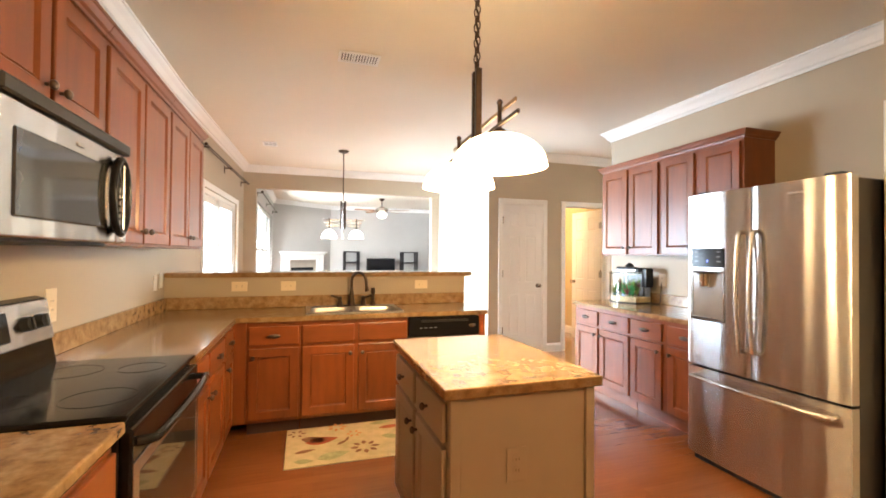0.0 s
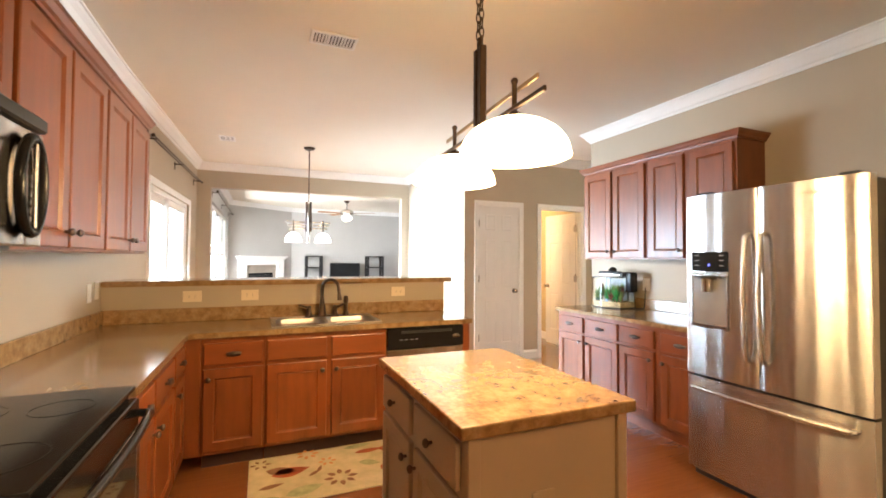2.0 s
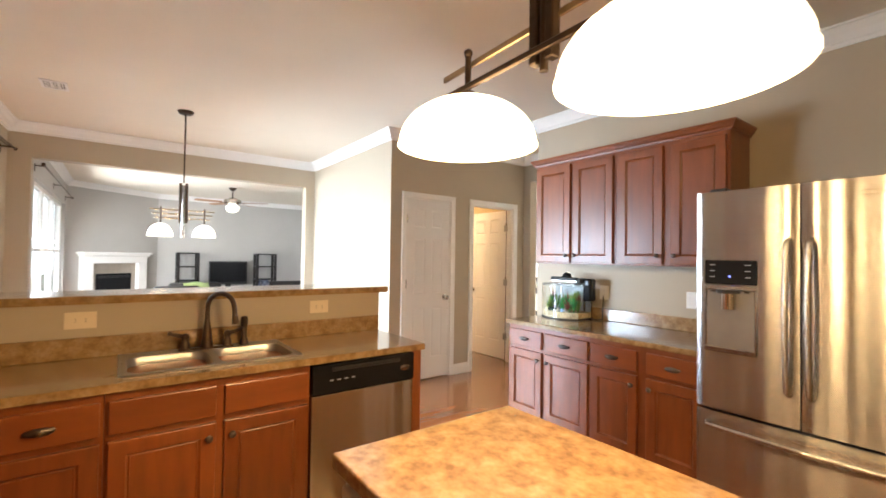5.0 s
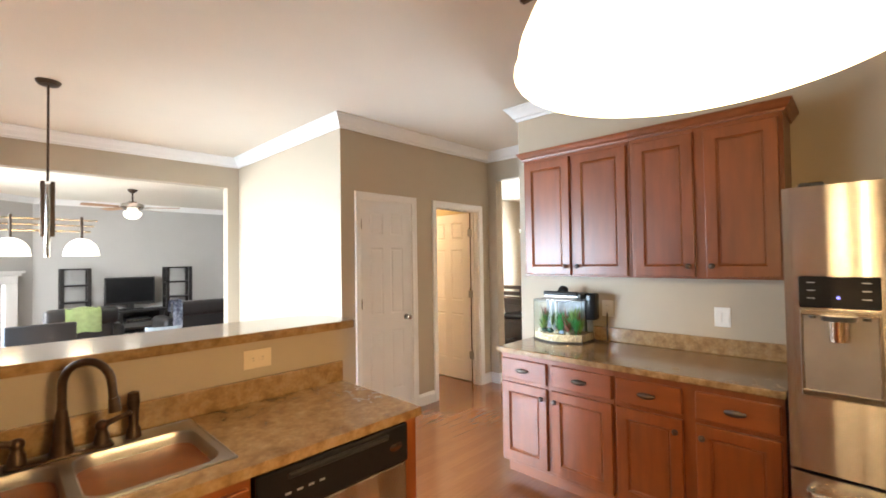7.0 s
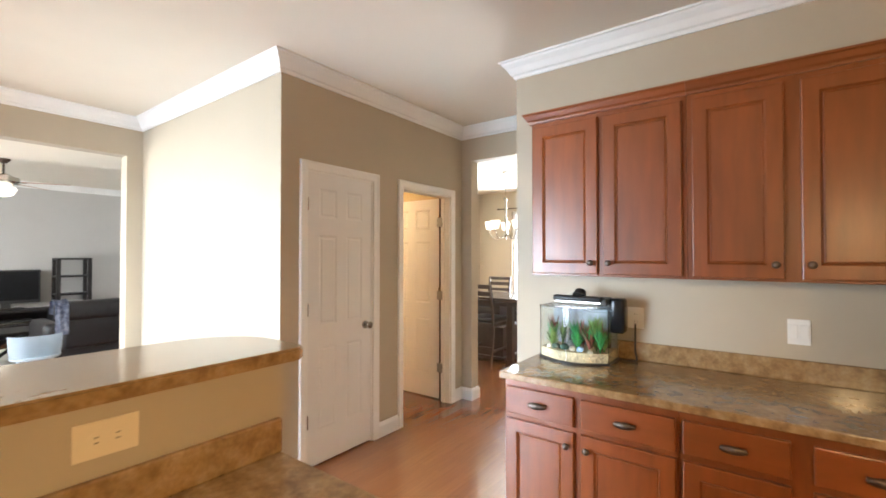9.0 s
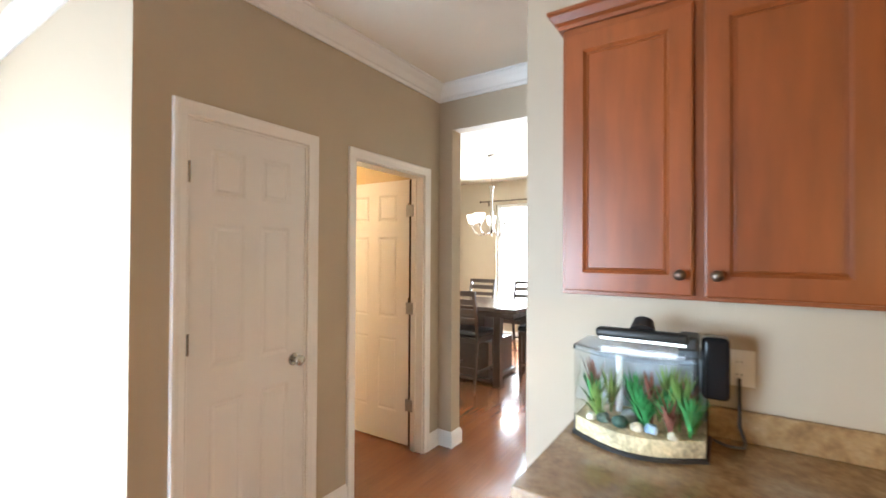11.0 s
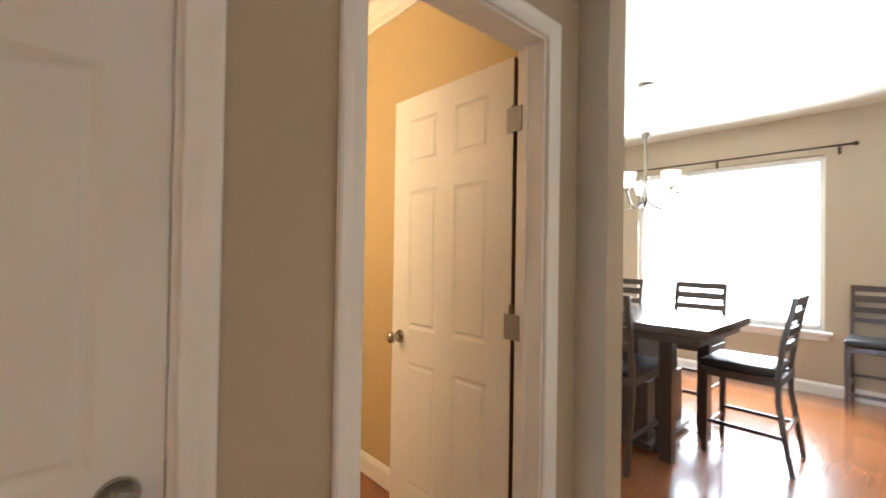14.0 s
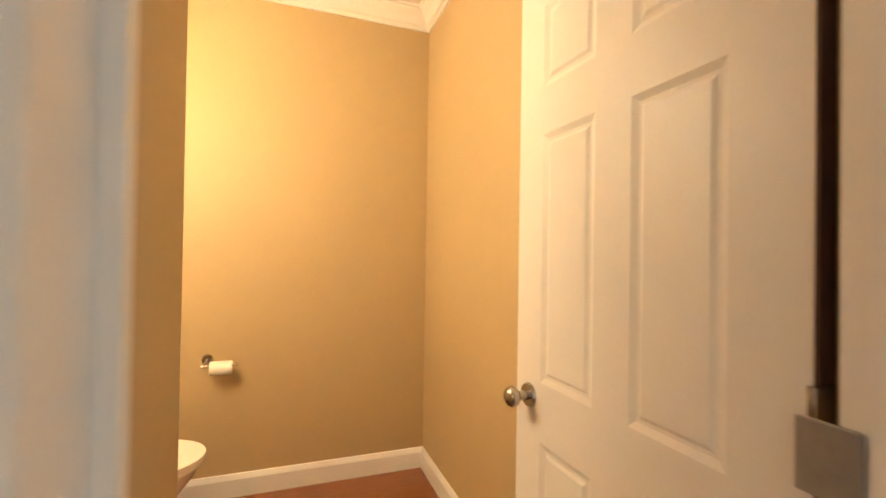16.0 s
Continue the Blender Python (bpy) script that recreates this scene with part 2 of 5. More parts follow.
def ball(bm, at, r, squash=(1, 1, 1), n=16):
    bmesh.ops.create_uvsphere(bm, u_segments=n, v_segments=max(6, n // 2), radius=r, matrix=Matrix.Translation(at) @ Matrix.Diagonal((*squash, 1)))
    return bm


def lathe(bm, prof, at=(0, 0, 0), n=28):
    """Turns a profile of (radius, height) about the upright through at."""
    rings = []
    for r, z in prof:
        rings.append([bm.verts.new((at[0] + r * math.cos(2 * math.pi * k / n), at[1] + r * math.sin(2 * math.pi * k / n), at[2] + z)) for k in range(n)])
    for p, q in zip(rings, rings[1:]):
        for k in range(n):
            bm.faces.new((p[k], p[(k + 1) % n], q[(k + 1) % n], q[k]))
    return bm


def tube(bm, pts, r, n=10):
    """A bent round bar along points."""
    pts = [Vector(p) for p in pts]
    rings = []
    for i, p in enumerate(pts):
        d = (pts[min(i + 1, len(pts) - 1)] - pts[max(i - 1, 0)]).normalized()
        u = d.orthogonal().normalized() if i == 0 else (u - d * u.dot(d)).normalized()
        w = d.cross(u)
        rings.append([bm.verts.new(p + r * (math.cos(2 * math.pi * k / n) * u + math.sin(2 * math.pi * k / n) * w)) for k in range(n)])
    for p, q in zip(rings, rings[1:]):
        for k in range(n):
            bm.faces.new((p[k], p[(k + 1) % n], q[(k + 1) % n], q[k]))
    bm.faces.new(rings[0][::-1])
    bm.faces.new(rings[-1])
    return bm


def link(name, bm, material, smooth=False):
    bmesh.ops.recalc_face_normals(bm, faces=bm.faces)
    me = bpy.data.meshes.new(name)
    bm.to_mesh(me)
    bm.free()
    me.materials.append(material)
    if smooth:
        for p in me.polygons:
            p.use_smooth = True
        me.set_sharp_from_angle(angle=radians(38))
    return new(name, me)


def part(name, bm, material, parent, label="", smooth=False):
    ob = link(name, bm, material, smooth)
    ob.parent = parent
    return tagged(ob, label)


def thing(name, m, label, category, group=""):
    ob = new(name)
    ob.empty_display_size = 0.1
    ob.matrix_world = m
    return tagged(ob, label, category, group)


def solid(name, bm, material, label, category, group="", smooth=False):
    return tagged(link(name, bm, material, smooth), label, category, group)


def structure(name, bm, material, label="", smooth=False):
    return tagged(link(name, bm, material, smooth), label, "", "", "structure")


def panels(w, h, t, cells, xs, zs, rail=0.012, sink=0.009, field=0.02, rise=0.005):
    """A slab with its front at y = 0 and its back at y = t. xs, zs: the lines that part it; cells: (column, row) that are sunk panels."""
    bm = B()
    fr = [[bm.verts.new((x, 0, z)) for z in zs] for x in xs]
    bk = [[bm.verts.new((x, t, z)) for z in zs] for x in xs]
    sunk = []
    nx, nz = len(xs), len(zs)
    for i in range(nx - 1):
        for k in range(nz - 1):
            f = bm.faces.new((fr[i][k], fr[i + 1][k], fr[i + 1][k + 1], fr[i][k + 1]))
            g = bm.faces.new((bk[i][k], bk[i][k + 1], bk[i + 1][k + 1], bk[i + 1][k]))
            if (i, k) in cells:
                sunk += [f, g]
    for i in range(nx - 1):
        bm.faces.new((fr[i][0], bk[i][0], bk[i + 1][0], fr[i + 1][0]))
        bm.faces.new((fr[i][-1], fr[i + 1][-1], bk[i + 1][-1], bk[i][-1]))
    for k in range(nz - 1):
        bm.faces.new((fr[0][k], fr[0][k + 1], bk[0][k + 1], bk[0][k]))
        bm.faces.new((fr[-1][k], bk[-1][k], bk[-1][k + 1], fr[-1][k + 1]))
    bmesh.ops.recalc_face_normals(bm, faces=bm.faces)
    bmesh.ops.inset_individual(bm, faces=sunk, thickness=rail, depth=-sink)
    if field:
        bmesh.ops.inset_individual(bm, faces=sunk, thickness=field, depth=0.0)
        bmesh.ops.inset_individual(bm, faces=sunk, thickness=0.012, depth=rise)
    return bm
# ---- structure ----
H, WT = 2.74, 0.12
CROWN = [(0, -0.11), (0.012, -0.11), (0.016, -0.092), (0.03, -0.085), (0.05, -0.05), (0.072, -0.026), (0.078, -0.014), (0.09, -0.012), (0.09, 0.0)]
BASE = [(0, 0.0), (0.016, 0.0), (0.016, 0.09), (0.012, 0.1), (0.005, 0.115), (0, 0.118)]


def moulding(bm, prof, line, z):
    """Sweeps a profile (out from the wall, height) along a line on the floor plan; the room lies to the right of the line. Corners are mitred."""
    pts = [Vector((x, y)) for x, y in line]
    rows = []
    for i, p in enumerate(pts):
        d0 = (p - pts[i - 1]).normalized() if i else (pts[1] - p).normalized()
        d1 = (pts[i + 1] - p).normalized() if i < len(pts) - 1 else d0
        n0, n1 = Vector((d0.y, -d0.x)), Vector((d1.y, -d1.x))
        n = (n0 + n1) / max(0.2, 1 + n0.dot(n1))
        rows.append([bm.verts.new((p.x + n.x * o, p.y + n.y * o, z + h)) for o, h in prof])
    for a, b in zip(rows, rows[1:]):
        for k in range(len(prof) - 1):
            bm.faces.new((a[k], a[k + 1], b[k + 1], b[k]))
    for r in (rows[0], rows[-1]):
        bm.faces.new(r)
    return bm


structure("floor", box(B(), -1.4, -3.2, -0.1, 8.8, 13.6, 0.0), M_FLOOR, "glossy orange-brown strip wood floor")
structure("ceiling", box(B(), -1.4, -3.2, H, 8.8, 13.6, H + 0.15), M_CEIL, "smooth cream painted ceiling")
bm = box(B(), -1.25, -3.0, 0, -1.13, 4.2, H)
structure("wall_west", bm, M_WALL, "taupe painted kitchen wall")

# breakfast wall, turned a little out of square, with the patio door's opening
TILT = math.degrees(math.atan2(0.125, 3.42))
PATIO = pose(-1.13, 4.2, 0, 0, 0, 90 - TILT)


def placed(bm, m):
    bmesh.ops.transform(bm, matrix=m, verts=bm.verts)
    return bm


bm = B()
box(bm, 0, 0, 0, 1.02, WT, H)
box(bm, 1.02, 0, 2.04, 2.85, WT, H)
box(bm, 2.85, 0, 0, 3.56, WT, H)
structure("wall_breakfast", placed(bm, PATIO), M_WALL, "taupe painted breakfast area wall")
bm = B()
box(bm, -1.13, 7.62, 0, -0.82, 7.76, H)
box(bm, -0.82, 7.62, 2.38, 2.125, 7.76, H)
box(bm, 2.125, 7.62, 0, 2.42, 7.76, H)
structure("wall_north", bm, M_WALL, "taupe wall with a wide square opening")
structure("wall_pantry_side", box(B(), 2.255, 5.355, 0, 2.42, 7.62, H), M_WALL, "taupe wall lit by the patio door")
bm = B()
y0, y1 = 5.355, 5.468
box(bm, 2.42, y0, 0, 2.454, y1, H)
box(bm, 2.454, y0, 2.035, 3.07, y1, H)
box(bm, 3.07, y0, 0, 3.419, y1, H)
box(bm, 3.419, y0, 2.035, 4.126, y1, H)
box(bm, 4.126, y0, 0, 4.32, y1, H)
structure("wall_doors", bm, M_WALL, "taupe wall with a pantry and a powder room door")
bm = B()
box(bm, 4.32, 5.235, 0, 4.44, 7.66, H)
box(bm, 4.32, 4.20, 2.405, 4.44, 5.235, H)
structure("wall_dining_west", bm, M_WALL, "taupe wall with a square dining room opening")
bm = B()
box(bm, 3.27, 1.44, 0, 3.39, 4.20, H)
box(bm, 3.39, 4.08, 0, 4.44, 4.20, H)
structure("wall_east", bm, M_WALL, "taupe kitchen wall behind the refrigerator")
bm = B()
box(bm, 2.62, -3.0, 0, 2.74, 0.505, H)
box(bm, 2.62, 0.505, 2.035, 2.74, 1.375, H)
box(bm, 2.62, 1.375, 0, 3.27, 1.44, H)
structure("wall_refrigerator_side", bm, M_WALL, "taupe wall beside the refrigerator")
structure("wall_south", box(B(), -1.25, -3.12, 0, 2.74, -3.0, H), M_WALL, "taupe wall")
bm = B()
box(bm, -1.0, 7.76, 0, -0.86, 8.2, H)
box(bm, -1.0, 8.2, 0, -0.86, 11.75, 0.55)
box(bm, -1.0, 8.2, 2.25, -0.86, 11.75, H)
box(bm, -1.0, 11.75, 0, -0.86, 12.2, H)
structure("wall_living_west", bm, M_LIVING, "grey living room wall with windows")
bm = B()
for a, b in (((-0.86, 12.06), (0.65, 13.2)),):
    d = Vector((b[0] - a[0], b[1] - a[1]))
    DIAG = pose(a[0], a[1], 0, 0, 0, math.degrees(math.atan2(d.y, d.x)))
    box(bm, -0.1, 0, 0, d.length + 0.1, 0.14, H)
    DL = d.length
structure("wall_fireplace", placed(bm, DIAG), M_LIVING, "grey angled fireplace wall")
structure("wall_living_north", box(B(), 0.4, 13.2, 0, 5.0, 13.34, H), M_LIVING, "grey living room wall behind the television")
structure("wall_living_east", box(B(), 5.0, 7.76, 0, 5.12, 13.34, H), M_LIVING, "grey living room wall")
structure("wall_living_south", box(B(), 2.42, 7.76, 0, 5.12, 7.86, H), M_LIVING, "grey living room wall")
bm = B()
box(bm, 8.45, 3.0, 0, 8.6, 5.12, H)
box(bm, 8.45, 5.12, 0, 8.6, 6.92, 0.61)
box(bm, 8.45, 5.12, 2.33, 8.6, 6.92, H)
box(bm, 8.45, 6.92, 0, 8.6, 7.8, H)
structure("wall_dining_east", bm, M_WALL, "tan dining room wall with a wide window")
structure("wall_dining_north", box(B(), 4.44, 7.66, 0, 8.45, 7.78, H), M_WALL, "tan dining room wall")
structure("wall_dining_south", box(B(), 4.44, 2.9, 0, 8.45, 3.0, H), M_WALL, "tan dining room wall")
structure("wall_dining_southwest", box(B(), 4.34, 2.9, 0, 4.44, 4.08, H), M_WALL, "tan dining room wall")
# powder room lining
structure("wall_powder_north", box(B(), 2.42, 7.658, 0, 4.32, 7.759, H), M_POWDER, "gold tan powder room wall")
structure("wall_powder_east", box(B(), 4.317, 5.471, 0, 4.3195, 7.658, H), M_POWDER, "gold tan powder room wall")
structure("wall_powder_west", box(B(), 2.4205, 6.25, 0, 2.5, 7.658, H), M_POWDER, "gold tan powder room wall")
bm = B()
box(bm, 3.305, 5.469, 0, 3.419, 5.473, H)
box(bm, 4.126, 5.469, 0, 4.317, 5.473, H)
box(bm, 3.419, 5.469, 2.035, 4.126, 5.473, H)
structure("wall_powder_south", bm, M_POWDER, "gold tan powder room wall")
bm = B()
box(bm, 3.2, 5.469, 0, 3.305, 6.25, H)
box(bm, 2.44, 6.17, 0, 3.2, 6.25, H)
structure("wall_pantry_back", bm, M_POWDER, "wall between pantry and powder room")

bm = B()
moulding(bm, CROWN, [(-1.13, -3.0), (-1.13, 4.2), (-1.005, 7.62), (2.255, 7.62), (2.255, 5.355), (4.32, 5.355), (4.32, 4.20), (3.27, 4.20), (3.27, 1.44), (2.62, 1.44), (2.62, -3.0)], H)
structure("crown_moulding", bm, M_TRIM, "white crown moulding")
bm = B()
moulding(bm, CROWN, [(-0.86, 7.76), (-0.86, 12.06), (0.65, 13.2), (5.0, 13.2)], H)
structure("crown_moulding_living", bm, M_TRIM, "white crown moulding")
bm = B()
moulding(bm, CROWN, [(2.5, 7.658), (4.317, 7.658), (4.317, 5.473)], H)
structure("crown_moulding_powder", bm, M_TRIM, "white crown moulding")
bm = B()
for line in ([(2.255, 7.62), (2.255, 5.355), (2.393, 5.355)], [(3.131, 5.355), (3.358, 5.355)], [(4.187, 5.355), (4.32, 5.355), (4.32, 5.235), (4.44, 5.235), (4.44, 7.66)],
             [(4.44, 4.20), (3.27, 4.20), (3.27, 3.97)], [(2.5, 7.658), (4.317, 7.658), (4.317, 5.473)], [(4.44, 7.66), (8.45, 7.66), (8.45, 3.0)], [(0.65, 13.2), (5.0, 13.2)], [(1.44, 4.19), (-1.13, 4.19)]):
    moulding(bm, BASE, line, 0)
structure("baseboard", bm, M_TRIM, "white moulded baseboard")


CASE = [(0.0, 0.0), (0.0, 0.010), (0.004, 0.0125), (0.03, 0.0145), (0.045, 0.0185), (0.055, 0.019), (0.06, 0.015), (0.06, 0.0)]


def casing(name, m, w, h, wide=0.06):
    """Moulded trim round an opening of width w from x = 0, on the face y = 0 that looks to -y: two sides and a head, mitred."""
    root = tagged(new(name), "white moulded door casing", "", "", "structure")
    root.matrix_world = m
    prof = [(u * wide / 0.06, d) for u, d in CASE]
    for piece, ends in (("side_casing", ((0, 0, -1, 0), (0, h, -1, 1))), ("head_casing", ((0, h, -1, 1), (w, h, 1, 1))), ("side_casing", ((w, h, 1, 1), (w, 0, 1, 0)))):
        bm = B()
        rows = [[bm.verts.new((x + sx * u, -d, z + sz * u)) for u, d in prof] for x, z, sx, sz in ends]
        for k in range(len(prof) - 1):
            bm.faces.new((rows[0][k], rows[0][k + 1], rows[1][k + 1], rows[1][k]))
        for r in rows:
            bm.faces.new(r)
        part(piece, bm, M_TRIM, root)
    return root


def jamb(name, m, w, h, depth):
    bm = B()
    box(bm, 0, 0, 0, 0.012, depth, h)
    box(bm, w - 0.012, 0, 0, w, depth, h)
    box(bm, 0.012, 0, h - 0.012, w - 0.012, depth, h)
    box(bm, 0.012, depth * 0.55, 0, 0.024, depth * 0.7, h - 0.012)
    box(bm, w - 0.024, depth * 0.55, 0, w - 0.012, depth * 0.7, h - 0.012)
    return structure(name, placed(bm, m), M_TRIM, "white painted door jamb")


casing("pantry_casing", pose(2.454, 5.355, 0), 0.616, 2.035)
casing("powder_casing", pose(3.419, 5.355, 0), 0.707, 2.035)
jamb("pantry_jamb", pose(2.454, 5.357, 0), 0.616, 2.035, 0.11)
jamb("powder_jamb", pose(3.419, 5.357, 0), 0.707, 2.035, 0.11)


def lever_knob(parent, x, z, side, label="satin nickel round knob"):
    """A door knob on its rose; side -1 is the front."""
    bm = B()
    y = 0.0 if side < 0 else 0.035
    cyl(bm, (x, y, z), (x, y + side * 0.008, z), 0.032, 0.029, 20)
    cyl(bm, (x, y + side * 0.008, z), (x, y + side * 0.035, z), 0.013, 0.011, 14)
    ball(bm, (x, y + side * 0.052, z), 0.027, (1, 0.78, 1), 20)
    return part("door_knob", bm, M_NICKEL, parent, label, True)


def six_panel_door(name, m, w, label, hinge_x):
    root = thing(name, m, label, "door")
    h = 2.015
    s, mid = 0.11 * w / 0.7, 0.1 * w / 0.7
    c = (w - 2 * s - mid) / 2
    xs = [0, s, s + c, s + c + mid, w - s, w]
    zs = [0, 0.23, 0.80, 0.95, 1.58, 1.70, 1.91, h]
    cells = {(i, k) for i in (1, 3) for k in (1, 3, 5)}
    part("leaf", panels(w, h, 0.035, cells, xs, zs, 0.02, 0.0055, 0.01, 0.004), M_DOOR, root)
    kx = w - 0.062 if hinge_x == 0 else 0.062
    lever_knob(root, kx, 0.905, -1)
    lever_knob(root, kx, 0.905, 1)
    for z in (0.31, 1.07, 1.79):
        bm = B()
        hx = -0.004 if hinge_x == 0 else w + 0.004
        cyl(bm, (hx, -0.006, z - 0.045), (hx, -0.006, z + 0.045), 0.007, n=10)
        box(bm, hx - 0.003, -0.004, z - 0.045, hx + 0.003, 0.03, z + 0.045)
        part("hinge", bm, M_NICKEL, root, "satin nickel hinge", True)
    return root


pantry = six_panel_door("pantry_door", pose(2.468, 5.363, 0.012), 0.588, "closed white six-panel pantry door in the taupe wall", 0)
part("latch_plate", box(B(), 0.5885, 0.003, 0.86, 0.5935, 0.03, 0.94), M_BLACKM, pantry, "dark latch in the door gap")
M_HINGE = mat("tarnished_hinge_metal", (0.33, 0.33, 0.335), 0.42, 0.6, spread=0.15, scale=30)
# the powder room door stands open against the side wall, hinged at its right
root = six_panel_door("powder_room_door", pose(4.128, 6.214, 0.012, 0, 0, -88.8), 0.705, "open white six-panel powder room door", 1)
# dark strip that paints in the shade between leaf and jamb
part("hinge_gap_shade", box(B(), 0.7055, 0.001, 0.0, 0.71, 0.036, 2.015), M_TOE_GAP, root, "dark strip painted for the shaded hinge gap")
for z in (0.32, 1.042, 1.772):
    bm = B()
    box(bm, 0.707, -0.042, z - 0.045, 0.774, -0.036, z + 0.045, 0.0028, 2)
    part("hinge_leaf", bm, M_HINGE, root, "square nickel hinge leaf")


# ---- windows ----
def patio_door():
    root = tagged(new("door_1"), "white sliding glass patio door with bright daylight outside", "door", "", "structure")
    root.matrix_world = PATIO @ pose(1.02, 0.02, 0)
    bm = B()
    for x in (0, 1.78):
        box(bm, x, 0, 0, x + 0.05, 0.1, 2.04)
    box(bm, 0.05, 0, 1.99, 1.78, 0.1, 2.04)
    box(bm, 0.05, 0, 0, 1.78, 0.1, 0.03)
    part("door_frame", bm, M_TRIM, root)
    for i, (x, y) in enumerate(((0.05, 0.055), (0.87, 0.012))):
        bm = B()
        for xx in (x, x + 0.855):
            box(bm, xx, y, 0.03, xx + 0.055, y + 0.035, 1.99, 0.003)
        box(bm, x + 0.055, y, 1.92, x + 0.855, y + 0.035, 1.99, 0.003)
        box(bm, x + 0.055, y, 0.03, x + 0.855, y + 0.035, 0.13, 0.003)
        panel = part("sliding_panel", bm, M_TRIM, root)
        pane = part("pane", box(B(), x + 0.055, y + 0.014, 0.13, x + 0.855, y + 0.02, 1.92), M_PANE, panel)
        pane.visible_shadow = False
    bm = B()
    box(bm, 0.9, -0.015, 0.9, 0.925, 0.012, 1.15, 0.004)
    part("handle", bm, M_TRIM, root)
    return root


patio_door()
casing("patio_casing", PATIO @ pose(1.02, 0, 0), 1.83, 2.04, 0.065)


def window(name, m, w, h, lites, label, wall=0.15):
    """A window with its inner face at y = 0, opening x 0..w, z 0..h, through a wall that lies at +y."""
    root = tagged(new(name), label, "window", "", "structure")
    root.matrix_world = m
    bm = B()
    for x in (0, w - 0.05):
        box(bm, x, 0.05, 0, x + 0.05, 0.12, h)
    for z in (0, h - 0.05):
        box(bm, 0.05, 0.05, z, w - 0.05, 0.12, z + 0.05)
    part("window_frame", bm, M_TRIM, root)
    step = (w - 0.1) / lites
    for i in range(lites):
        x = 0.05 + i * step
        if i:
            part("mullion", box(B(), x - 0.035, 0.045, 0.05, x + 0.035, 0.12, h - 0.05, 0.003), M_TRIM, root)
        if lites > 1:
            part("sash_rail", box(B(), x + 0.035, 0.06, h * 0.5 - 0.02, x + step - 0.035, 0.1, h * 0.5 + 0.02, 0.003), M_TRIM, root)
        for z0, z1 in ((0.05, h * 0.5 - 0.02), (h * 0.5 + 0.02, h - 0.05)):
            pane = part("pane", box(B(), x, 0.078, z0, x + step, 0.084, z1), M_PANE, root)
            pane.visible_shadow = False
    part("window_sill", box(B(), -0.06, -0.05, -0.03, w + 0.06, 0.05, 0.0, 0.005), M_TRIM, root)
    part("apron", box(B(), -0.03, -0.012, -0.09, w + 0.03, 0.0, -0.03, 0.003), M_TRIM, root)
    return root


window("window_1", pose(-0.86, 8.2, 0.55, 0, 0, 90), 3.55, 1.7, 3, "wide white living room window full of daylight")
window("window_2", pose(8.45, 6.92, 0.61, 0, 0, -90), 1.8, 1.72, 1, "wide white dining room window full of daylight")

# the bright outdoors beyond the glass, and the ground
structure("backdrop_west", box(B(), -4.6, -14, -0.3, -4.5, 70, 9), M_OUT, "overexposed daylight outdoors")
structure("backdrop_east", box(B(), 17.0, -8, -2, 17.1, 20, 9), M_OUT, "overexposed daylight outdoors")
structure("ground", box(B(), -400, -400, -0.5, 400, 400, -0.3), mat("lawn", (0.08, 0.12, 0.04), 0.9, spread=0.3), "lawn around the house")


# ---- cabinets ----
def knob(parent, x, z, y=-0.02):
    bm = B()
    cyl(bm, (x, y, z), (x, y - 0.016, z), 0.006, n=10)
    ball(bm, (x, y - 0.022, z), 0.0155, (1, 0.72, 1), 14)
    return part("knob", bm, M_PEWTER, parent, "round dark pewter knob", True)


def cup_pull(parent, x, z, y=-0.02):
    """A small oval bar pull on two feet, swollen in the middle."""
    bm = B()
    for s in (-1, 1):
        cyl(bm, (x + s * 0.036, y, z), (x + s * 0.034, y - 0.016, z), 0.007, 0.005, 10)
    ball(bm, (x, y - 0.018, z), 0.046, (1, 0.22, 0.34), 18)
    ball(bm, (x, y - 0.02, z), 0.022, (1, 0.5, 0.62), 14)
    return part("pull", bm, M_PEWTER, parent, "oval dark pewter pull", True)


def door_front(parent, x0, x1, z0, z1, material, knob_at=None, name="door", y=-0.02):
    w, h = x1 - x0, z1 - z0
    rw = min(0.058, w * 0.22)
    bm = panels(w, h, 0.0195, {(1, 1)}, [0, rw, w - rw, w], [0, rw, h - rw, h], 0.013, 0.009, 0.0, 0)
    sel = [f for f in bm.faces if abs(f.normal.y) > 0.9 and f.calc_area() > 0.3 * w * h]
    bmesh.ops.inset_individual(bm, faces=sel, thickness=0.006, depth=0.003)
    bmesh.ops.inset_individual(bm, faces=sel, thickness=0.004, depth=-0.003)
    es = [e for e in bm.edges if all(abs(v.co.y) < 1e-6 for v in e.verts) and (all(v.co.x < 1e-6 or False for v in e.verts) or all(v.co.x > w - 1e-6 for v in e.verts) or all(v.co.z < 1e-6 for v in e.verts) or all(v.co.z > h - 1e-6 for v in e.verts))]
    bmesh.ops.bevel(bm, geom=es, offset=0.005, segments=2, affect="EDGES", profile=0.5)
    placed(bm, pose(x0, y, z0))
    ob = part(name, bm, material, parent)
    if knob_at:
        knob(ob, x0 + 0.03 if knob_at[0] == "l" else x1 - 0.03, z1 - 0.06 if knob_at[1] == "t" else z0 + 0.06, y)
    return ob


def drawer_front(parent, x0, x1, z0, z1, material, pull="cup", name="drawer_front"):
    bm = box(B(), x0, -0.02, z0, x1, -0.0005, z1, 0.006, 2)
    ob = part(name, bm, material, parent)
    if pull == "cup":
        cup_pull(ob, (x0 + x1) / 2, (z0 + z1) / 2)
    elif pull == "knob":
        knob(ob, (x0 + x1) / 2, (z0 + z1) / 2)
    return ob


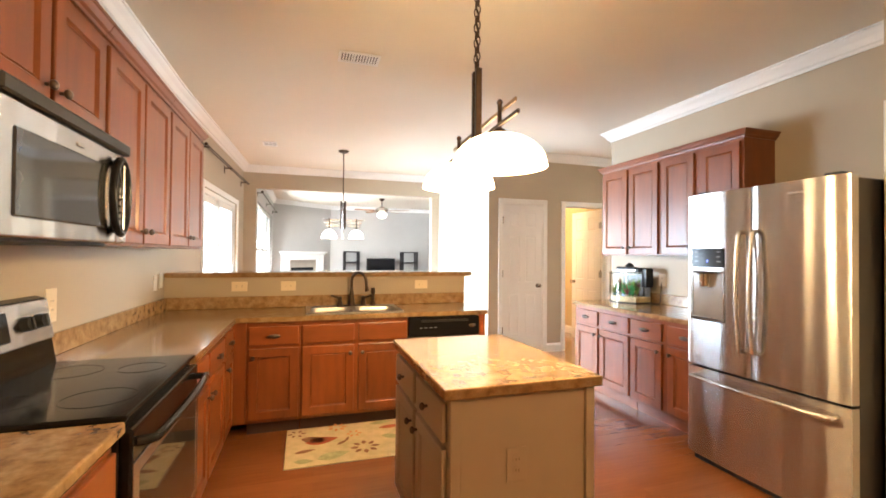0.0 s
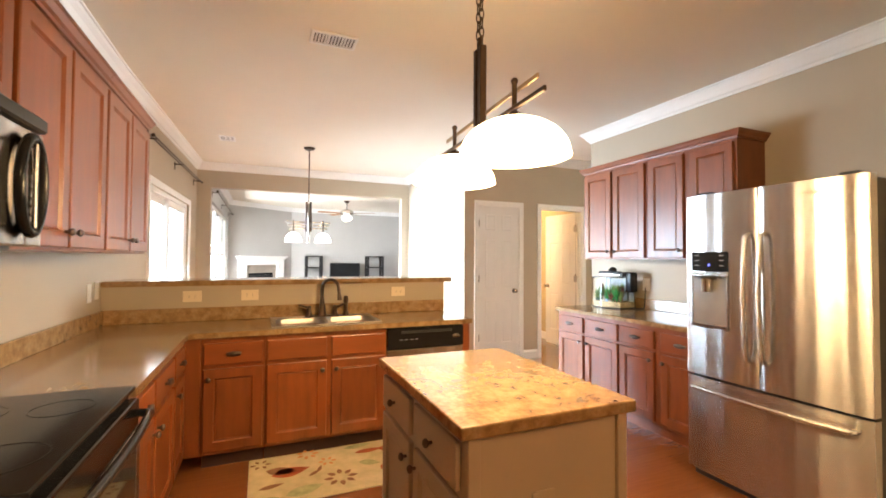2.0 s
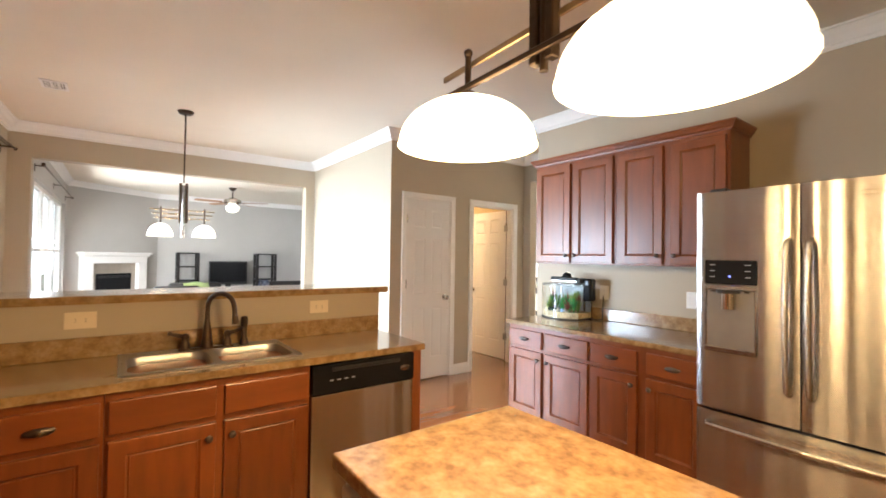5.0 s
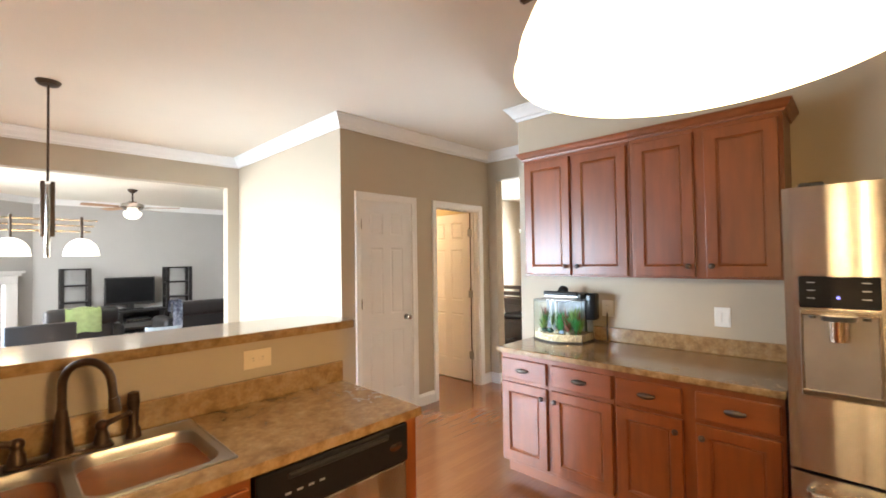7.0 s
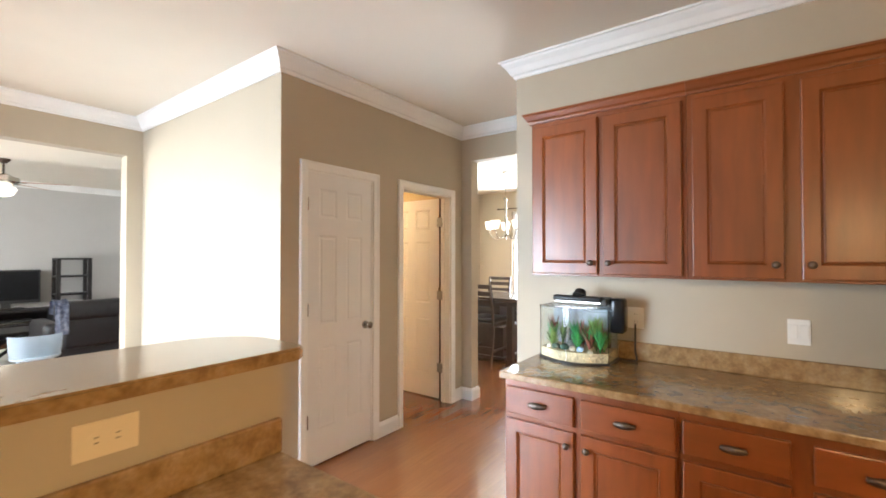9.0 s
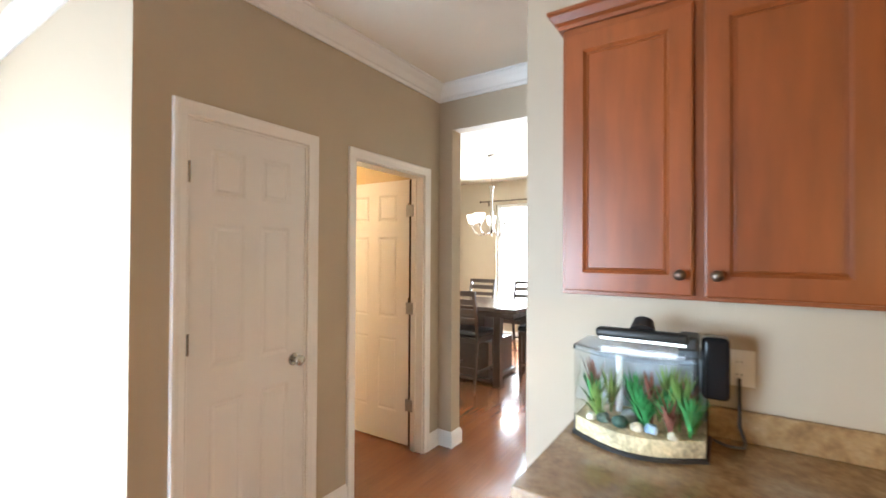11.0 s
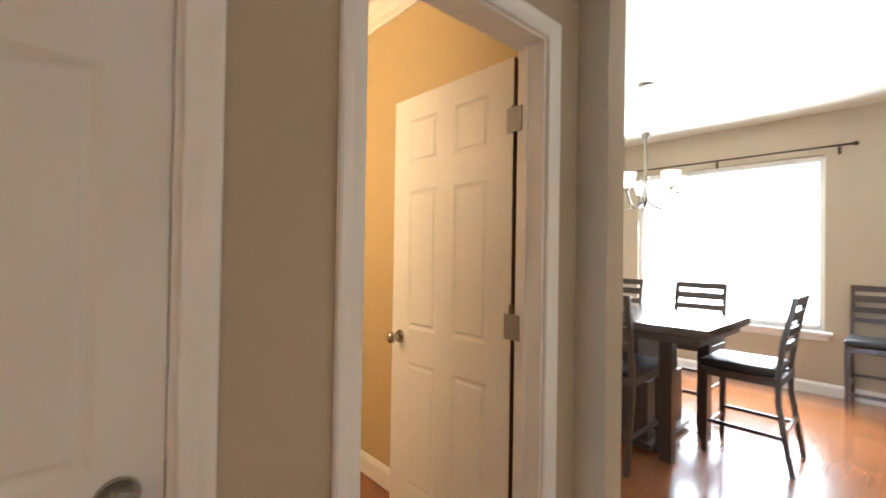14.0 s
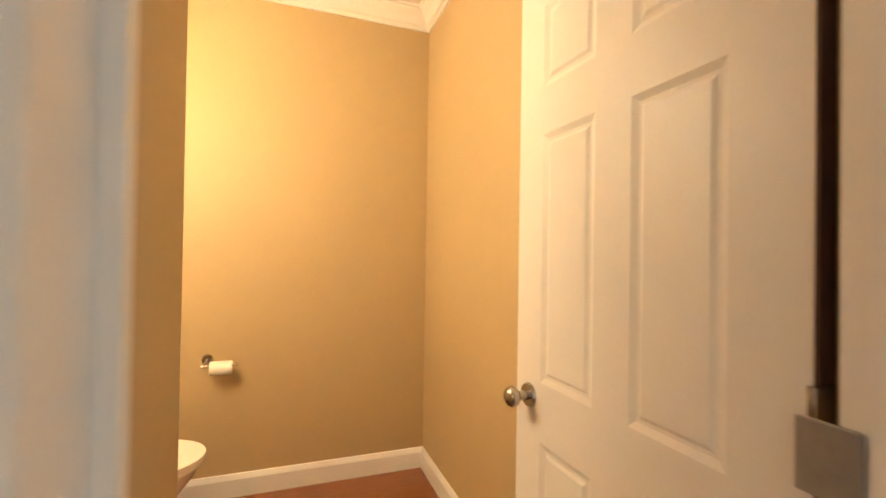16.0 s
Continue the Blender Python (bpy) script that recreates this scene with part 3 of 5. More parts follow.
def base_cabinet(m, w, d, h, bays, label, wood=None, woodh=None, kick=None, group="kitchen base cabinets"):
    """bays: (x0, x1, drawer pull or None, knob corner). Front frame at y = 0, body behind it."""
    wood, woodh = wood or M_WOOD, woodh or M_WOODH
    root = thing("base_cabinet", m, label, "cabinet", group)
    bm = B()
    box(bm, 0, 0.0, 0.1, w, d, h, 0.0015)
    part("body", bm, wood, root)
    part("toe_kick", box(B(), 0.004, 0.07, 0.0, w - 0.004, d - 0.01, 0.1), kick or M_TOE_GAP, root, "recessed toe kick")
    for x0, x1, pull, corner in bays:
        if pull is not None:
            drawer_front(root, x0, x1, h - 0.17, h - 0.035, woodh, pull)
            top = h - 0.195
        else:
            top = h - 0.035
        door_front(root, x0, x1, 0.125, top, wood, corner)
    return root


def wall_cabinet(m, w, d, h, doors, label, crown_ends=(0, 0), group="kitchen wall cabinets"):
    root = thing("wall_cabinet", m, label, "cabinet", group)
    part("body", box(B(), 0, 0, 0, w, d, h, 0.0015), M_WOOD, root)
    for x0, x1, corner in doors:
        door_front(root, x0, x1, 0.012, h - 0.03, M_WOOD, corner)
    bm = B()
    prof = [(0, 0.0), (0.012, 0.0), (0.014, 0.012), (0.024, 0.02), (0.036, 0.042), (0.042, 0.046), (0.042, 0.056), (0, 0.056)]
    line = [(w, d), (w, 0), (0, 0), (0, d)]
    line = line[(0 if crown_ends[1] else 1):(4 if crown_ends[0] else 3)]
    moulding(bm, prof, line[::-1], h - 0.004)
    part("crown", bm, M_WOODH, root, "stepped cherry crown trim")
    return root


CH = 0.831
# under the left-hand counter, facing +x
LF = -0.55
base_cabinet(pose(LF, 0.72, 0, 0, 0, 90), 0.77, 0.56, CH, [(0.02, 0.38, "cup", "rt"), (0.395, 0.75, "cup", "lt")], "cherry base cabinet beside the range")
base_cabinet(pose(LF, 2.29, 0, 0, 0, 90), 0.36, 0.56, CH, [(0.02, 0.345, "cup", "rt")], "narrow cherry base cabinet with one drawer beside the range")
base_cabinet(pose(LF, 2.65, 0, 0, 0, 90), 0.47, 0.56, CH, [(0.012, 0.455, "cup", "lt")], "cherry base cabinet with one drawer and door")
base_cabinet(pose(LF, 3.12, 0, 0, 0, 90), 0.37, 0.56, CH, [(0.012, 0.32, "cup", "lt")], "cherry corner base cabinet with one drawer and door")
# peninsula, facing -y
PF = 3.49
solid("cabinet_filler", box(B(), -0.55, PF, 0.1, -0.455, PF + 0.5, CH, 0.0015), M_WOOD, "cherry corner filler between two cabinet runs", "cabinet filler")
base_cabinet(pose(-0.454, PF, 0), 0.37, 0.56, CH, [(0.016, 0.358, "cup", "lt")], "cherry peninsula cabinet with one drawer and door")
base_cabinet(pose(-0.083, PF, 0), 0.815, 0.56, CH, [(0.012, 0.392, "none", "rt"), (0.425, 0.803, "none", "lt")], "two-door cherry sink cabinet with false drawer fronts")
solid("end_panel", box(B(), 1.347, PF - 0.005, 0, 1.405, PF + 0.56, CH, 0.002), M_WOOD, "cherry end panel beside the dishwasher", "cabinet panel")
# right-hand run, facing -x
RF = 2.63
base_cabinet(pose(RF, 3.945, 0, 0, 0, -90), 0.785, 0.62, CH, [(0.012, 0.358, "cup", "rt"), (0.39, 0.775, "cup", "lt")], "cherry base cabinet under the fish tank", kick=M_WOODH)
base_cabinet(pose(RF, 3.159, 0, 0, 0, -90), 0.765, 0.62, CH, [(0.012, 0.35, "cup", "rt"), (0.41, 0.75, "cup", "lt")], "cherry base cabinet beside the refrigerator", kick=M_WOODH)
wall_cabinet(pose(2.955, 3.945, 1.34, 0, 0, -90), 0.78, 0.312, 0.865, [(0.012, 0.372, "rb"), (0.40, 0.76, "lb")], "cherry wall cabinet above the fish tank", (1, 0))
wall_cabinet(pose(2.955, 3.164, 1.34, 0, 0, -90), 0.765, 0.312, 0.865, [(0.022, 0.355, "rb"), (0.41, 0.745, "lb")], "cherry wall cabinet near the refrigerator", (0, 1))
# left-hand wall cabinets, facing +x
wall_cabinet(pose(-0.82, 1.34, 1.755, 0, 0, 90), 0.757, 0.306, 0.42, [(0.012, 0.368, "rb"), (0.39, 0.745, "lb")], "short cherry wall cabinet above the microwave")
wall_cabinet(pose(-0.82, 2.1, 1.356, 0, 0, 90), 0.84, 0.306, 0.819, [(0.02, 0.41, "rb"), (0.43, 0.825, "lb")], "tall two-door cherry wall cabinet")
wall_cabinet(pose(-0.82, 2.942, 1.356, 0, 0, 90), 0.83, 0.306, 0.819, [(0.015, 0.405, "rb"), (0.425, 0.818, "lb")], "tall two-door cherry wall cabinet at the end of the run", (0, 1))


def counter(name, boxes, label, z=0.866, t=0.035):
    bm = B()
    for x0, y0, x1, y1 in boxes:
        box(bm, x0, y0, z - t, x1, y1, z, 0.006, 2)
    return solid(name, bm, M_LAM, label, "countertop")


counter("countertop", [(-1.128, 0.70, -0.52, 1.497)], "mottled brown laminate countertop beside the range")
bm = B()
for x0, y0, x1, y1 in ((-1.128, 2.283, -0.52, 4.063), (-0.52, 3.46, -0.03, 4.063), (-0.03, 3.46, 0.70, 3.56), (-0.03, 4.0, 0.70, 4.063), (0.70, 3.46, 1.415, 4.063)):
    box(bm, x0, y0, 0.831, x1, y1, 0.866)
bmesh.ops.remove_doubles(bm, verts=bm.verts, dist=0.0005)
solid("countertop", bm, M_LAM, "L-shaped mottled brown laminate countertop with a sink", "countertop")
counter("countertop", [(2.595, 2.385, 3.268, 3.965)], "mottled brown laminate countertop under the fish tank")
bm = B()
box(bm, -1.128, 2.283, 0.866, -1.108, 4.063, 0.966, 0.004)
box(bm, -1.108, 4.043, 0.866, 1.42, 4.063, 0.966, 0.004)
solid("backsplash", bm, M_LAM, "low mottled laminate backsplash along the peninsula", "backsplash")
solid("backsplash", box(B(), 3.248, 2.385, 0.866, 3.268, 3.60, 0.966, 0.004), M_LAM, "low mottled laminate backsplash behind the fish tank", "backsplash")
structure("wall_bar", box(B(), -1.128, 4.065, 0, 1.43, 4.19, 1.125), M_WALL, "taupe half wall behind the sink")
bm = B()
BX, FR = 1.515, 0.05
pts = [(-1.125, 4.045)] + [(BX - FR + FR * math.sin(a), 4.045 + FR - FR * math.cos(a)) for a in [math.pi / 2 * k / 5 for k in range(6)]]
pts += [(BX, 4.26)] + [(BX - 0.22 * (1 - math.cos(a)), 4.26 + 0.22 * math.sin(a)) for a in [math.pi / 2 * k / 8 for k in range(1, 9)]] + [(-1.08, 4.48)]
f = bm.faces.new([bm.verts.new((x, y, 1.125)) for x, y in pts])
r = bmesh.ops.extrude_face_region(bm, geom=[f])
bmesh.ops.translate(bm, vec=(0, 0, 0.04), verts=[v for v in r["geom"] if isinstance(v, bmesh.types.BMVert)])
bmesh.ops.bevel(bm, geom=[e for e in bm.edges if abs(e.verts[0].co.z - e.verts[1].co.z) < 1e-4], offset=0.006, segments=2, affect="EDGES")
solid("bar_top", bm, M_LAM, "raised brown laminate breakfast bar with a rounded end", "countertop")

# island
root = thing("kitchen_island", pose(0.43, 2.39, 0, 0, 0, -90), "cream painted kitchen island cabinet", "island")
part("body", box(B(), 0, 0, 0.09, 0.855, 0.59, 0.827, 0.002), M_ISL, root)
part("base_plinth", box(B(), 0.0, 0.05, 0, 0.855, 0.59, 0.09), M_ISL, root)
for x0, x1, c in ((0.02, 0.40, "rt"), (0.445, 0.825, "lt")):
    drawer_front(root, x0, x1, 0.66, 0.80, M_ISL, "knob")
    door_front(root, x0, x1, 0.11, 0.635, M_ISL, c)
for x in (0.0, 0.55):
    part("corner_trim", box(B(), 0.852, x, 0.0, 0.868, x + 0.04, 0.825, 0.003), M_ISL, root)
part("island_top", box(B(), -0.024, -0.03, 0.827, 0.885, 0.615, 0.868, 0.006, 2), M_LAM, root, "mottled tan laminate island top")
# ---- appliances ----
def refrigerator():
    root = thing("refrigerator", pose(2.38, 2.36, 0, 0, 0, -90), "stainless steel french door refrigerator with ice dispenser", "refrigerator")
    w = 0.908
    part("cabinet", box(B(), 0.004, 0.075, 0.02, w - 0.004, 0.86, 1.72, 0.006), mat("fridge_side", (0.03, 0.03, 0.032), 0.4), root, "black side panels")
    part("kick_grille", box(B(), 0.02, 0.05, 0.0, w - 0.02, 0.1, 0.06, 0.004), M_BLACKM, root)

    def curved(x0, x1, z0, z1, bulge=0.012):
        bm = B()
        n = 14
        fr, bk = [], []
        for k in range(n + 1):
            x = x0 + (x1 - x0) * k / n
            u = (x - w / 2) / (w / 2)
            e = min(k, n - k)
            y = bulge * u * u + (0.006 if e == 0 else 0.0)
            fr.append((bm.verts.new((x, y, z0)), bm.verts.new((x, y, z1))))
            bk.append((bm.verts.new((x, 0.07, z0)), bm.verts.new((x, 0.07, z1))))
        for k in range(n):
            bm.faces.new((fr[k][0], fr[k + 1][0], fr[k + 1][1], fr[k][1]))
            bm.faces.new((bk[k][0], bk[k][1], bk[k + 1][1], bk[k + 1][0]))
            bm.faces.new((fr[k][0], bk[k][0], bk[k + 1][0], fr[k + 1][0]))
            bm.faces.new((fr[k][1], fr[k + 1][1], bk[k + 1][1], bk[k][1]))
        bm.faces.new((fr[0][0], fr[0][1], bk[0][1], bk[0][0]))
        bm.faces.new((fr[-1][0], bk[-1][0], bk[-1][1], fr[-1][1]))
        return bm

    def bar(pts, r):
        return tube(B(), pts, r, 12)

    mid = 0.437
    dl = part("door", curved(0.0, mid - 0.003, 0.632, 1.735), M_STEEL, root, "steel door with dispenser", True)
    dr = part("door", curved(mid + 0.003, w, 0.632, 1.735), M_STEEL, root, "", True)
    fz = part("freezer_drawer", curved(0.0, w, 0.05, 0.618), M_STEEL, root, "", True)
    for d, x in ((dl, mid - 0.04), (dr, mid + 0.04)):
        pts = [(x, 0.0, 0.78), (x, -0.03, 0.79)] + [(x, -0.045 - 0.022 * math.sin(math.pi * k / 10), 0.8 + 0.66 * k / 10) for k in range(11)] + [(x, -0.03, 1.47), (x, 0.0, 1.48)]
        part("handle", bar(pts, 0.013), M_STEEL, d, "long bowed steel handle", True)
    pts = [(0.06, 0.005, 0.56), (0.065, -0.03, 0.56)] + [(0.07 + 0.77 * k / 10, -0.042 - 0.025 * math.sin(math.pi * k / 10), 0.56) for k in range(11)] + [(0.845, -0.03, 0.56), (0.85, 0.005, 0.56)]
    part("handle", bar(pts, 0.013), M_STEEL, fz, "long bowed steel drawer handle", True)
    # dispenser
    M_CHROME = mat("polished_chrome", (0.75, 0.74, 0.72), 0.1, 1.0, spread=0.01)
    M_MARK = mat("grey_print", (0.3, 0.3, 0.3), 0.5)
    x0, x1 = 0.045, 0.275
    part("display", box(B(), x0, -0.004, 1.265, x1, 0.02, 1.385, 0.004), M_BLACK, dl, "black glossy control panel")
    for z in (1.30, 1.33, 1.36):
        for x in (x0 + 0.025, x1 - 0.05):
            part("button_mark", box(B(), x, -0.0052, z, x + 0.024, -0.003, z + 0.0035), M_MARK, dl)
    part("indicator_light", ball(B(), (0.16, -0.004, 1.305), 0.005, (1, 0.5, 1), 10), glow("blue_indicator", (0.08, 0.12, 1.0), 3.0), dl, "small blue light", True)
    bm = B()
    box(bm, x0, -0.008, 1.235, x1, 0.02, 1.26, 0.004)
    box(bm, x0, -0.005, 0.94, x0 + 0.012, 0.012, 1.235, 0.003)
    box(bm, x1 - 0.012, -0.005, 0.94, x1, 0.012, 1.235, 0.003)
    box(bm, x0, -0.012, 0.925, x1, 0.012, 0.95, 0.004)
    part("dispenser_frame", bm, M_NICKEL, dl)
    part("dispenser_well", box(B(), x0 + 0.012, -0.002, 0.95, x1 - 0.012, 0.004, 1.235), mat("dispenser_grey", (0.34, 0.32, 0.3), 0.22, 0.5), dl, "glossy grey dispenser well")
    bm = B()
    cyl(bm, (0.16, -0.02, 1.24), (0.16, -0.02, 1.222), 0.052, 0.05, 24)
    part("spout_collar", bm, M_BLACKM, dl, "", True)
    bm = B()
    cyl(bm, (0.16, -0.02, 1.224), (0.16, -0.02, 1.145), 0.034, 0.031, 24)
    part("spout", bm, M_CHROME, dl, "bright chrome spout", True)
    # black plastic tabs either side of the spout, unlit
    for x in (0.085, 0.235):
        part("side_tab", cyl(B(), (x, -0.012, 1.236), (x, -0.012, 1.226), 0.012, n=12), M_BLACKM, dl, "", True)
    part("badge", box(B(), 0.64, 0.0, 1.665, 0.72, 0.004, 1.677), M_NICKEL, dr)
    for x in (0.05, w - 0.13):
        part("hinge_cover", box(B(), x, 0.04, 1.736, x + 0.08, 0.13, 1.755, 0.006), M_BLACKM, root)
    return root


refrigerator()


def electric_range():
    root = thing("electric_range", pose(-0.52, 1.505, 0, 0, 0, 90), "black glass-top electric range with steel back panel", "stove")
    w, d = 0.77, 0.58
    part("body", box(B(), 0, 0.02, 0.06, w, d, 0.86, 0.004), M_BLACK, root)
    part("kick_base", box(B(), 0.02, 0.06, 0, w - 0.02, d - 0.03, 0.06), M_BLACKM, root)
    part("cooktop", box(B(), -0.001, 0.0, 0.86, w + 0.001, d - 0.07, 0.878, 0.006, 2), M_BLACK, root, "black ceramic glass cooktop")
    for x, y, r in ((0.2, 0.14, 0.1), (0.57, 0.14, 0.08), (0.2, 0.37, 0.08), (0.57, 0.37, 0.1)):
        bm = lathe(B(), [(r - 0.004, 0.0), (r - 0.004, 0.0006), (r, 0.0006), (r, 0.0)], (x, y, 0.8783), 36)
        part("burner_ring", bm, mat("burner_print", (0.018, 0.018, 0.018), 0.2), root)
    door = part("oven_door", box(B(), 0.005, -0.012, 0.25, w - 0.005, 0.02, 0.835, 0.008, 2), M_BLACK, root, "black oven door with glass window")
    bm = B()
    box(bm, 0.05, -0.016, 0.3, w - 0.05, -0.0125, 0.7, 0.002)
    part("oven_window", bm, mat("oven_glass", (0.03, 0.026, 0.022), 0.05), door, "dark reflective oven window")
    bm = B()
    box(bm, 0.008, -0.017, 0.26, 0.05, -0.011, 0.74, 0.002)
    box(bm, w - 0.05, -0.017, 0.26, w - 0.008, -0.011, 0.74, 0.002)
    box(bm, 0.05, -0.017, 0.26, w - 0.05, -0.0115, 0.3, 0.002)
    box(bm, 0.05, -0.017, 0.7, w - 0.05, -0.0115, 0.74, 0.002)
    part("door_trim", bm, M_STEEL, door, "brushed steel door trim")
    pts = [(0.04, -0.012, 0.79), (0.05, -0.045, 0.79)] + [(0.06 + 0.65 * k / 8, -0.055 - 0.014 * math.sin(math.pi * k / 8), 0.79) for k in range(9)] + [(0.72, -0.045, 0.79), (0.73, -0.012, 0.79)]
    part("handle", tube(B(), pts, 0.014, 12), M_BLACK, door, "black bowed oven handle", True)
    part("storage_drawer", box(B(), 0.005, -0.008, 0.07, w - 0.005, 0.02, 0.24, 0.006), M_STEEL, root)
    # back panel
    bm = B()
    vs = [bm.verts.new(p) for p in ((0, d - 0.075, 0.878), (w, d - 0.075, 0.878), (w, d - 0.03, 1.14), (0, d - 0.03, 1.14), (0, d, 0.878), (w, d, 0.878), (w, d, 1.15), (0, d, 1.15))]
    for q in ((0, 1, 2, 3), (4, 7, 6, 5), (0, 4, 5, 1), (3, 2, 6, 7), (0, 3, 7, 4), (1, 5, 6, 2)):
        bm.faces.new([vs[i] for i in q])
    part("back_panel", bm, M_BLACK, root, "black back panel")
    s = Vector((0, 0.045, 0.262))
    tilt = math.degrees(math.atan2(0.045, 0.262))
    face = pose(0, d - 0.075, 0.878, -tilt, 0, 0)
    bm = B()
    box(bm, 0.0, -0.01, 0.1, w, -0.001, 0.262, 0.004)
    part("control_fascia", placed(bm, face), M_STEEL, root, "brushed steel control panel")
    bm = B()
    box(bm, 0.27, -0.014, 0.13, 0.5, -0.009, 0.235, 0.003)
    part("clock_display", placed(bm, face), M_BLACK, root)
    for x in (0.09, 0.18, 0.59, 0.68):
        bm = B()
        cyl(bm, (x, -0.01, 0.18), (x, -0.035, 0.18), 0.029, 0.026, 22)
        box(bm, x - 0.006, -0.044, 0.155, x + 0.006, -0.034, 0.205, 0.003)
        part("control_knob", placed(bm, face), M_BLACKM, root, "round black control knob", True)
    return root


electric_range()


def microwave():
    root = thing("microwave_oven", pose(-0.73, 1.345, 1.35, 0, 0, 90), "stainless over-the-range microwave with black oval handle", "microwave")
    w, d, h = 0.752, 0.395, 0.40
    part("body", box(B(), 0, 0.03, 0.015, w, d, h, 0.004), M_BLACKM, root)
    part("vent_grille", box(B(), -0.002, -0.01, h - 0.047, w + 0.002, 0.03, h - 0.004, 0.006), M_BLACKM, root, "black top vent strip")
    dr = part("door", box(B(), 0, 0, 0.012, 0.655, 0.03, h - 0.052, 0.006, 2), M_STEEL, root, "brushed steel door")
    part("door_window", box(B(), 0.055, -0.004, 0.062, 0.555, 0.005, 0.285, 0.006), mat("microwave_glass", (0.04, 0.04, 0.042), 0.06), dr, "dark reflective window")
    part("badge", box(B(), 0.36, -0.003, 0.305, 0.4, 0.001, 0.317, 0.001), M_NICKEL, dr)
    cp = part("control_panel", box(B(), 0.657, 0, 0.012, w, 0.03, h - 0.052, 0.006, 2), M_STEEL, root)
    part("keypad", box(B(), 0.668, -0.003, 0.07, w - 0.012, 0.002, 0.29, 0.004), M_BLACK, cp)
    for r in range(6):
        for c in range(3):
            part("key", box(B(), 0.676 + c * 0.02, -0.0045, 0.085 + r * 0.024, 0.69 + c * 0.02, -0.0025, 0.098 + r * 0.024), M_PLASTIC, cp)
    pts = [(0.635 + 0.066 * math.cos(a), -0.02, 0.182 + 0.135 * math.sin(a)) for a in [2 * math.pi * k / 28 for k in range(29)]]
    part("handle_ring", tube(B(), pts, 0.0135, 12), M_BLACK, dr, "black oval ring handle", True)
    part("handle_bar", box(B(), 0.626, -0.034, 0.06, 0.638, -0.022, 0.3, 0.003), M_STEEL, dr)
    for z in (0.062, 0.3):
        part("handle_foot", box(B(), 0.62, -0.026, z - 0.012, 0.644, 0.002, z + 0.012, 0.003), M_BLACK, dr)
    part("underside", box(B(), 0.05, 0.05, 0.0, w - 0.05, d - 0.03, 0.014, 0.004), M_BLACKM, root)
    return root


microwave()


def dishwasher():
    root = thing("dishwasher", pose(0.738, 3.475, 0), "stainless dishwasher with black control panel under the counter", "dishwasher")
    w = 0.605
    part("tub", box(B(), 0.004, 0.04, 0.05, w - 0.004, 0.57, 0.828), M_BLACKM, root)
    part("door", box(B(), 0, 0, 0.11, w, 0.04, 0.665, 0.006, 2), M_STEEL, root, "brushed steel door")
    cp = part("control_panel", box(B(), 0, -0.012, 0.67, w, 0.04, 0.822, 0.008, 2), M_BLACK, root, "black control panel")
    part("pocket_handle", box(B(), 0.1, -0.02, 0.782, w - 0.1, -0.004, 0.802, 0.005), M_BLACKM, cp)
    part("dial", lathe(B(), [(0.0, 0), (0.03, 0.0), (0.032, 0.004), (0.0, 0.006)], (0, 0, 0), 20), M_NICKEL, cp, "oval badge", True).matrix_local = pose(0.54, -0.011, 0.745, 90, 0, 0) @ Matrix.Diagonal((1, 0.5, 1, 1))
    part("kick_plate", box(B(), 0, 0.06, 0, w, 0.09, 0.105, 0.003), M_BLACKM, root)
    for x in (0.09, 0.13, 0.17, 0.21):
        part("indicator", box(B(), x, -0.0135, 0.735, x + 0.02, -0.011, 0.741), mat("indicator_grey", (0.3, 0.3, 0.3), 0.4), cp)
    return root


dishwasher()


